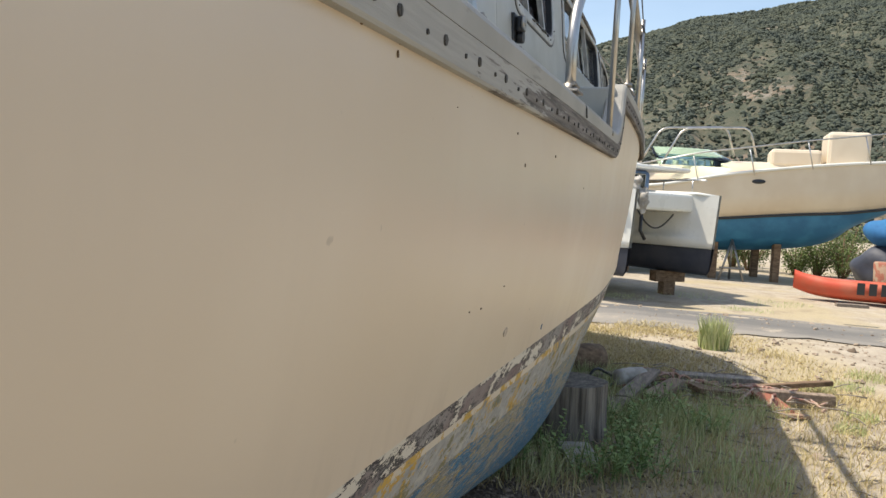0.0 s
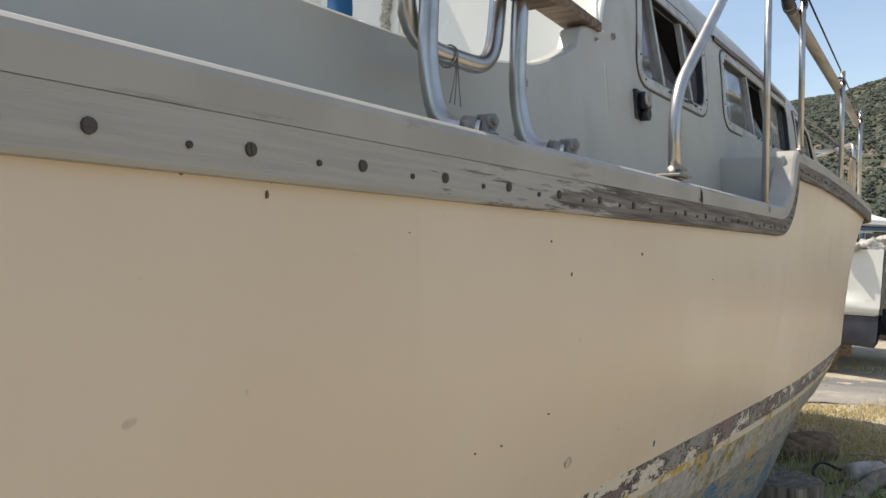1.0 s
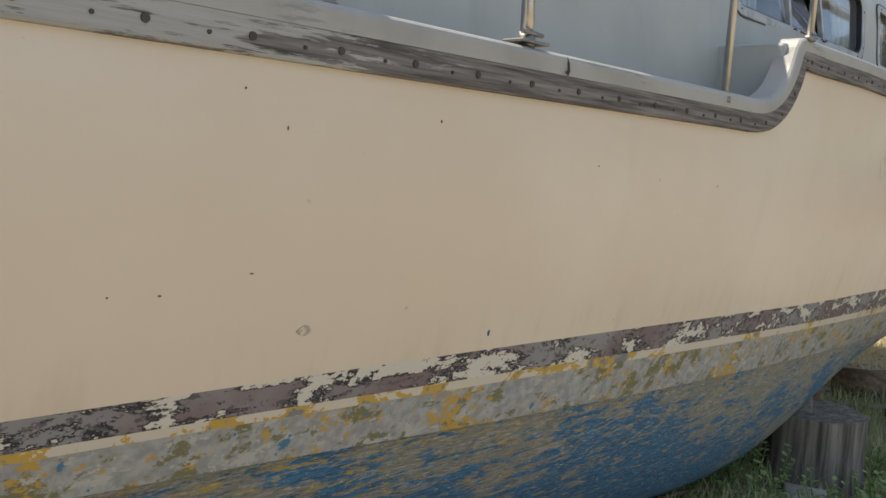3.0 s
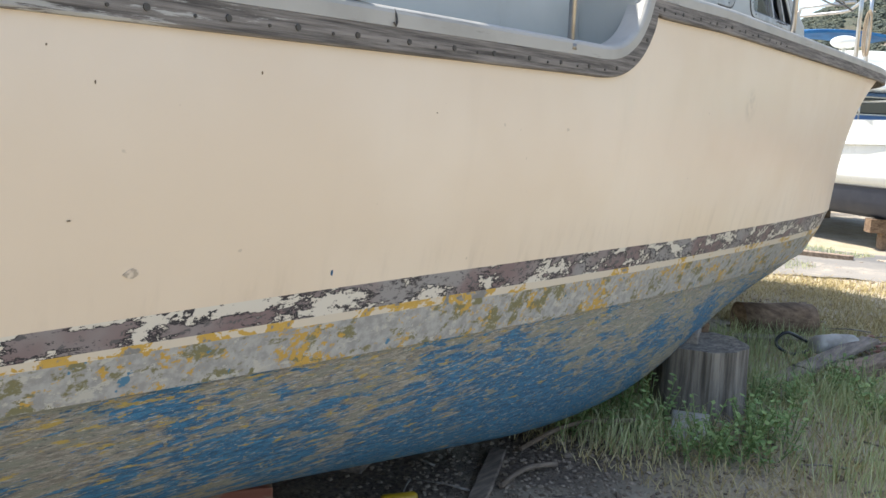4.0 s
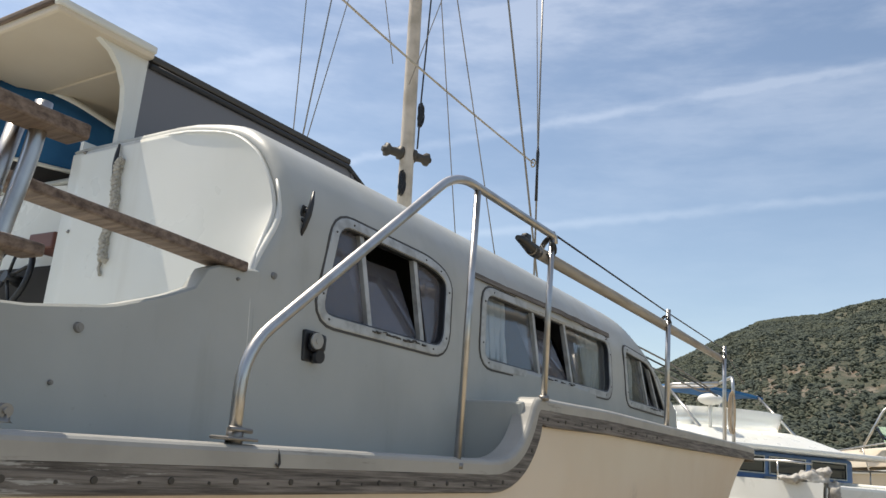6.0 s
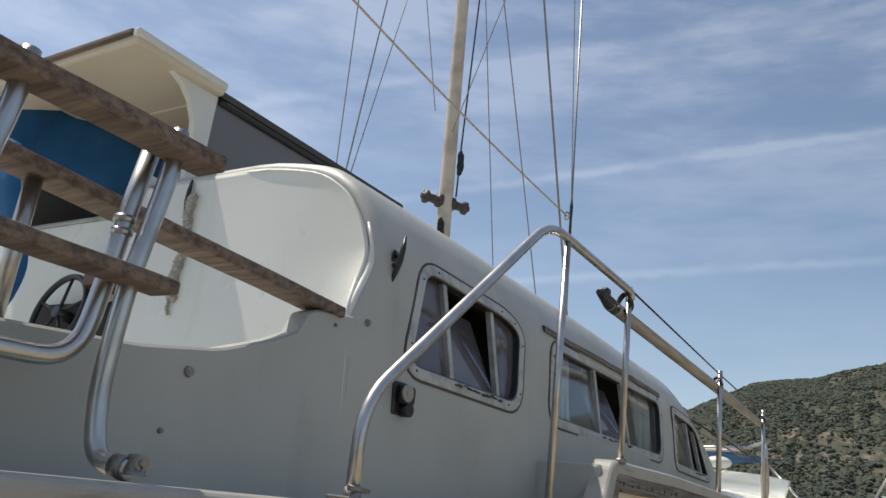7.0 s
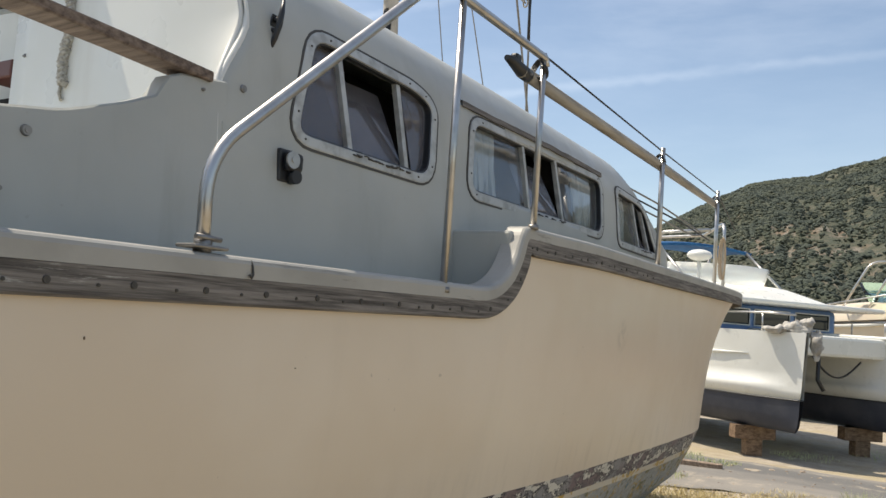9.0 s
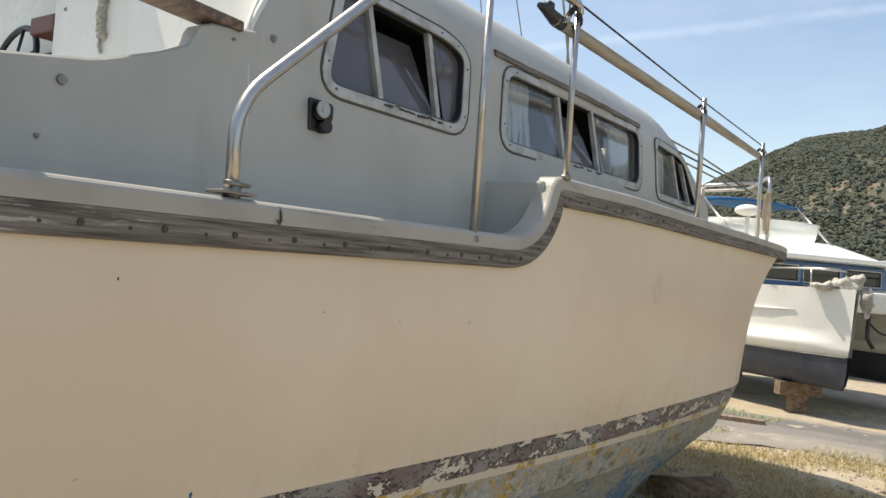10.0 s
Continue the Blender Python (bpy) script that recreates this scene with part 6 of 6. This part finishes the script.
# the far boats stand a little further off, where the ground falls away
def further(names, eye, k):
    eye = Vector(eye)
    for ob in list(scene.objects):
        if ob.parent is None and ob.name.split(".")[0] in names:
            ob.location = eye + (ob.location - eye) * k
            ob.scale = ob.scale * k


further(("power_catamaran", "cat_prop"), (1.195, -1.053, 1.7), 1.2)
further(("motor_yacht", "stand_post", "trestle"), (0.116, -0.066, 1.527), 1.7)
further(("kayak", "covered_dinghy", "rusty_drum"), (0.116, -0.066, 1.527), 1.21)

# ---- plants ----
g = Graph("grass_blade", 0.8)
r = g.island()
GRASS = g.done(g.mix(r, (0.28, 0.35, 0.12), (0.60, 0.60, 0.34)), 0.8)
g = Graph("straw", 0.9)
STRAW = g.done(g.mix(g.island(), (0.38, 0.30, 0.13), (0.58, 0.49, 0.27)), 0.9)
g = Graph("weed_leaf", 0.7)
WEED = g.done(g.mix(g.island(), (0.13, 0.22, 0.06), (0.27, 0.36, 0.13)), 0.7)
g = Graph("gravel_stone", 0.95)
GRAVEL = g.done(g.mix(g.island(), (0.14, 0.105, 0.075), (0.36, 0.29, 0.22)), 0.95)


def blades(name, n, place, height, width, mat, label, seed, lean=0.35):
    rng = random.Random(seed)
    verts, faces = [], []
    made = 0
    while made < n:
        spot = place(rng)
        if spot is None:
            continue
        made += 1
        x, y = spot
        h = height * rng.uniform(0.35, 1.0) ** 1.2
        a, b = rng.uniform(0, math.tau), rng.uniform(0, math.tau)
        d = Vector((math.cos(a), math.sin(a), 0)) * width * rng.uniform(0.6, 1.2)
        k = Vector((math.cos(b), math.sin(b), 0)) * h * rng.uniform(0.05, lean * 2)
        p = Vector((x, y, ground_z(x, y) - 0.005))
        o = len(verts)
        mid = p + k * 0.35 + Vector((0, 0, h * 0.6))
        tip = p + k + Vector((0, 0, h))
        verts += [p - d, p + d, mid + d * 0.7, mid - d * 0.7, tip]
        faces += [(o, o + 1, o + 2, o + 3), (o + 3, o + 2, o + 4)]
    return tagged(part(name, mesh_from(name, verts, faces, mat), mat), label, "grass", kind="stuff")


def lush(rng):
    x, y = rng.uniform(4.4, 8.0), rng.uniform(-1.2, 1.3)
    d = 0.5 + noise.noise((x * 1.4, y * 1.4, 2.2)) - 1.1 * smoothstep(-0.25, -0.95, y) - 0.8 * smoothstep(7.0, 8.2, x) - (0.7 if x < 4.7 and y < 0.6 else 0)
    if math.hypot(x - 5.45, y - 0.74) < 0.27:
        return None
    return (x, y) if rng.random() < d * 0.8 else None


def tufts(rng, cx, cy, r):
    a, q = rng.uniform(0, math.tau), r * rng.random() ** 0.5
    return cx + q * math.cos(a), cy + q * math.sin(a)


blades("grass", 7200, lush, 0.20, 0.0028, GRASS, "rough green grass in the boat's shade", 11)
blades("grass", 700, lambda q: tufts(q, 9.7, -0.21, 0.16), 0.42, 0.006, GRASS, "tall green grass tuft on the verge", 12, 0.2)
SPOTS = [(11.2 + 0.1 * k, 2.6 - 0.4 * k, 0.35) for k in range(2)] + [(13.3, 2.6, 0.4), (13.0, 1.9, 0.3), (14.2, 2.9, 0.5), (6.6, -1.15, 0.12), (7.1, -1.3, 0.14), (8.3, -1.4, 0.2), (9.0, -1.7, 0.25), (8.0, -1.1, 0.15), (17.2, -0.9, 0.5), (18.8, -1.6, 0.7), (18.9, 0.2, 0.8), (17.5, 1.5, 0.6)]
blades("grass", 4200, lambda q: tufts(q, *SPOTS[q.randrange(len(SPOTS))]), 0.10, 0.003, GRASS, "scattered green grass tufts", 13)


def dry(rng):
    x, y = rng.uniform(7.6, 11.4), rng.uniform(-3.2, 3.4)
    d = 0.35 + noise.noise((x * 0.9, y * 0.9, 7.7)) + 0.3 * smoothstep(10.5, 8.5, x) - 0.5 * smoothstep(10.4, 11.3, x) - 0.4 * smoothstep(-0.8, -1.8, y)
    return (x, y) if rng.random() < d else None


blades("straw", 34000, dry, 0.075, 0.0036, STRAW, "dry straw-coloured grass", 14, 0.8)
blades("straw", 15000, lambda q: (q.uniform(4.2, 8.0), q.uniform(-2.2, 1.2)), 0.11, 0.003, STRAW, "scattered dry grass", 15, 0.9)


def weed(at, size, seed, label="leafy green weeds beside the stump"):
    rng = random.Random(seed)
    ob = thing("weed_clump", at, label, "weeds", "weed clumps")
    bm = bmesh.new()
    for k in range(int(40 * size)):
        a, h = rng.uniform(0, math.tau), rng.uniform(0.10, 0.30) * size ** 0.5
        base = Vector(at) + Vector((rng.uniform(-0.2, 0.2) * size, rng.uniform(-0.2, 0.2) * size, -0.01))
        tip = base + Vector((math.cos(a) * 0.1, math.sin(a) * 0.1, h))
        tube(bm, [base, base.lerp(tip, 0.5) + Vector((0, 0, 0.01)), tip], 0.003, 3, False)
        for j in range(9):
            s = 0.25 + 0.75 * j / 8
            c = base.lerp(tip, s)
            b = rng.uniform(0, math.tau)
            o = Vector((math.cos(b), math.sin(b), rng.uniform(-0.2, 0.6))) * rng.uniform(0.02, 0.045)
            sd = Vector((-math.sin(b), math.cos(b), rng.uniform(-0.4, 0.4))) * 0.012
            q = [bm.verts.new(v) for v in (c, c + o * 0.5 + sd, c + o, c + o * 0.5 - sd)]
            bm.faces.new(q)
    tagged(part("foliage", bm, WEED, ob), kind="stuff")
    return ob


for k, (x, y, q) in enumerate(((4.85, 0.95, 1.2), (4.65, 1.15, 1.1), (4.75, 0.35, 0.9), (4.95, 0.22, 0.8), (5.3, 0.25, 0.7), (5.8, 0.40, 0.7), (3.75, 1.75, 0.5), (2.4, 1.8, 0.7), (6.3, 0.2, 0.7), (6.0, -0.15, 0.5))):
    weed((x, y, ground_z(x, y)), q, 100 + k)

# gravel
rng = random.Random(21)
verts, faces = [], []
for k in range(5200):
    if k < 3000:
        x, y = rng.gauss(4.0, 0.7), rng.gauss(0.75, 0.55)
        q = rng.uniform(0.004, 0.013)
    else:
        x, y = rng.uniform(4.0, 13.5), rng.uniform(-3.0, 2.5)
        q = rng.uniform(0.006, 0.026) * (1 if rng.random() < 0.95 else 2.2)
    blob(verts, faces, (x, y, ground_z(x, y) + q * 0.2), q, rng, 0.6)
tagged(part("gravel", mesh_from("gravel", verts, faces, GRAVEL), GRAVEL), "loose pale gravel and stones", "gravel", kind="stuff")
# twigs
verts, rng = None, random.Random(22)
bm = bmesh.new()
for k in range(240):
    x, y = (rng.uniform(3.4, 8.2), rng.uniform(-1.4, 1.4)) if k < 120 else (rng.gauss(7.4, 0.4), rng.gauss(-0.3, 0.5))
    a, l = rng.uniform(0, math.tau), rng.uniform(0.08, 0.32)
    p = Vector((x, y, ground_z(x, y) + 0.01 + (rng.uniform(0, 0.08) if k >= 120 else 0)))
    d = Vector((math.cos(a), math.sin(a), rng.uniform(-0.05, 0.15)))
    tube(bm, [p, p + d * l * 0.5 + Vector((0, 0, 0.01)), p + d * l], [0.006, 0.005, 0.002], 4)
tagged(part("brushwood", bm, LUMBER), "dry grey twigs and brushwood", "twigs", kind="stuff")
for (a, b, c) in (((4.1, 1.02, 0.03), (4.5, 1.0, 0.07), (4.85, 0.80, 0.04)), ((4.0, 1.4, 0.02), (4.3, 1.45, 0.08), (4.66, 1.5, 0.14)), ((3.72, 0.85, 0.02), (3.9, 0.86, 0.05), (4.08, 0.80, 0.03))):
    ob = thing("branch", a, "bare pale branch on the ground", "branch", "fallen branches")
    bm = bmesh.new()
    tube(bm, bent([a, b, c], 0.2), 0.012, 7)
    part("stick", bm, LUMBER, ob)


# bushes and trees behind the boats
g = Graph("bush_leaf", 0.8)
LEAF = g.done(g.mix(g.island(), (0.055, 0.095, 0.025), (0.14, 0.19, 0.055)), 0.8)
BARK = LOG


def bush(at, h, w, seed, label):
    rng = random.Random(seed)
    ob = thing("bush", at, label, "bush", "bushes behind the boats")
    bm = bmesh.new()
    verts, faces = [], []
    for k in range(16):
        a, s = rng.uniform(0, math.tau), rng.uniform(0.3, 1.0)
        top = Vector(at) + Vector((math.cos(a) * w * s * 0.7, math.sin(a) * w * s * 0.7, h * rng.uniform(0.6, 1.0)))
        pts = [Vector(at) + Vector((math.cos(a) * 0.1, math.sin(a) * 0.1, -0.05)), Vector(at).lerp(top, 0.5) + Vector((0, 0, 0.15)), top]
        tube(bm, pts, [0.035, 0.022, 0.008], 5)
        for j in range(150):
            q = rng.uniform(0.25, 1.05)
            c = pts[0].lerp(top, q) + Vector([rng.gauss(0, 0.16 * h / 2) for _ in range(3)])
            d = Vector([rng.gauss(0, 1) for _ in range(3)]).normalized() * rng.uniform(0.08, 0.16)
            e = d.cross(Vector([rng.gauss(0, 1) for _ in range(3)])).normalized() * 0.022
            o = len(verts)
            verts += [c, c + d * 0.5 + e, c + d, c + d * 0.5 - e]
            faces.append((o, o + 1, o + 2, o + 3))
    tagged(part("branchwork", bm, BARK, ob), kind="stuff")
    tagged(part("foliage", mesh_from("foliage", verts, faces, LEAF), LEAF, ob), kind="stuff")


for k, (x, y, h, w) in enumerate(((41.5, 5.1, 4.0, 1.8), (42.0, 2.0, 3.8, 1.7), (40.5, 8.2, 3.9, 1.8), (43, -1.3, 2.8, 1.6), (43, -6.2, 2.6, 1.6), (32, -8.0, 3.2, 1.8), (31, 8.5, 3.4, 1.8), (30, 11.5, 3.0, 1.6), (40.6, -4.0, 1.6, 1.2), (40.2, 0.1, 1.5, 1.3), (40.2, 2.9, 1.5, 1.4), (40.6, -8.3, 1.8, 1.6), (41.0, -2.0, 2.0, 2.0), (41.2, 1.2, 1.9, 2.0), (41.0, -6.0, 2.1, 2.0), (41.0, 4.2, 2.2, 2.0), (40.8, -10.5, 2.2, 2.0), (41.4, -5.0, 1.9, 2.0))):
    bush((x, y, ground_z(x, y)), h, w, 300 + k, "green oleander bush behind the boats")
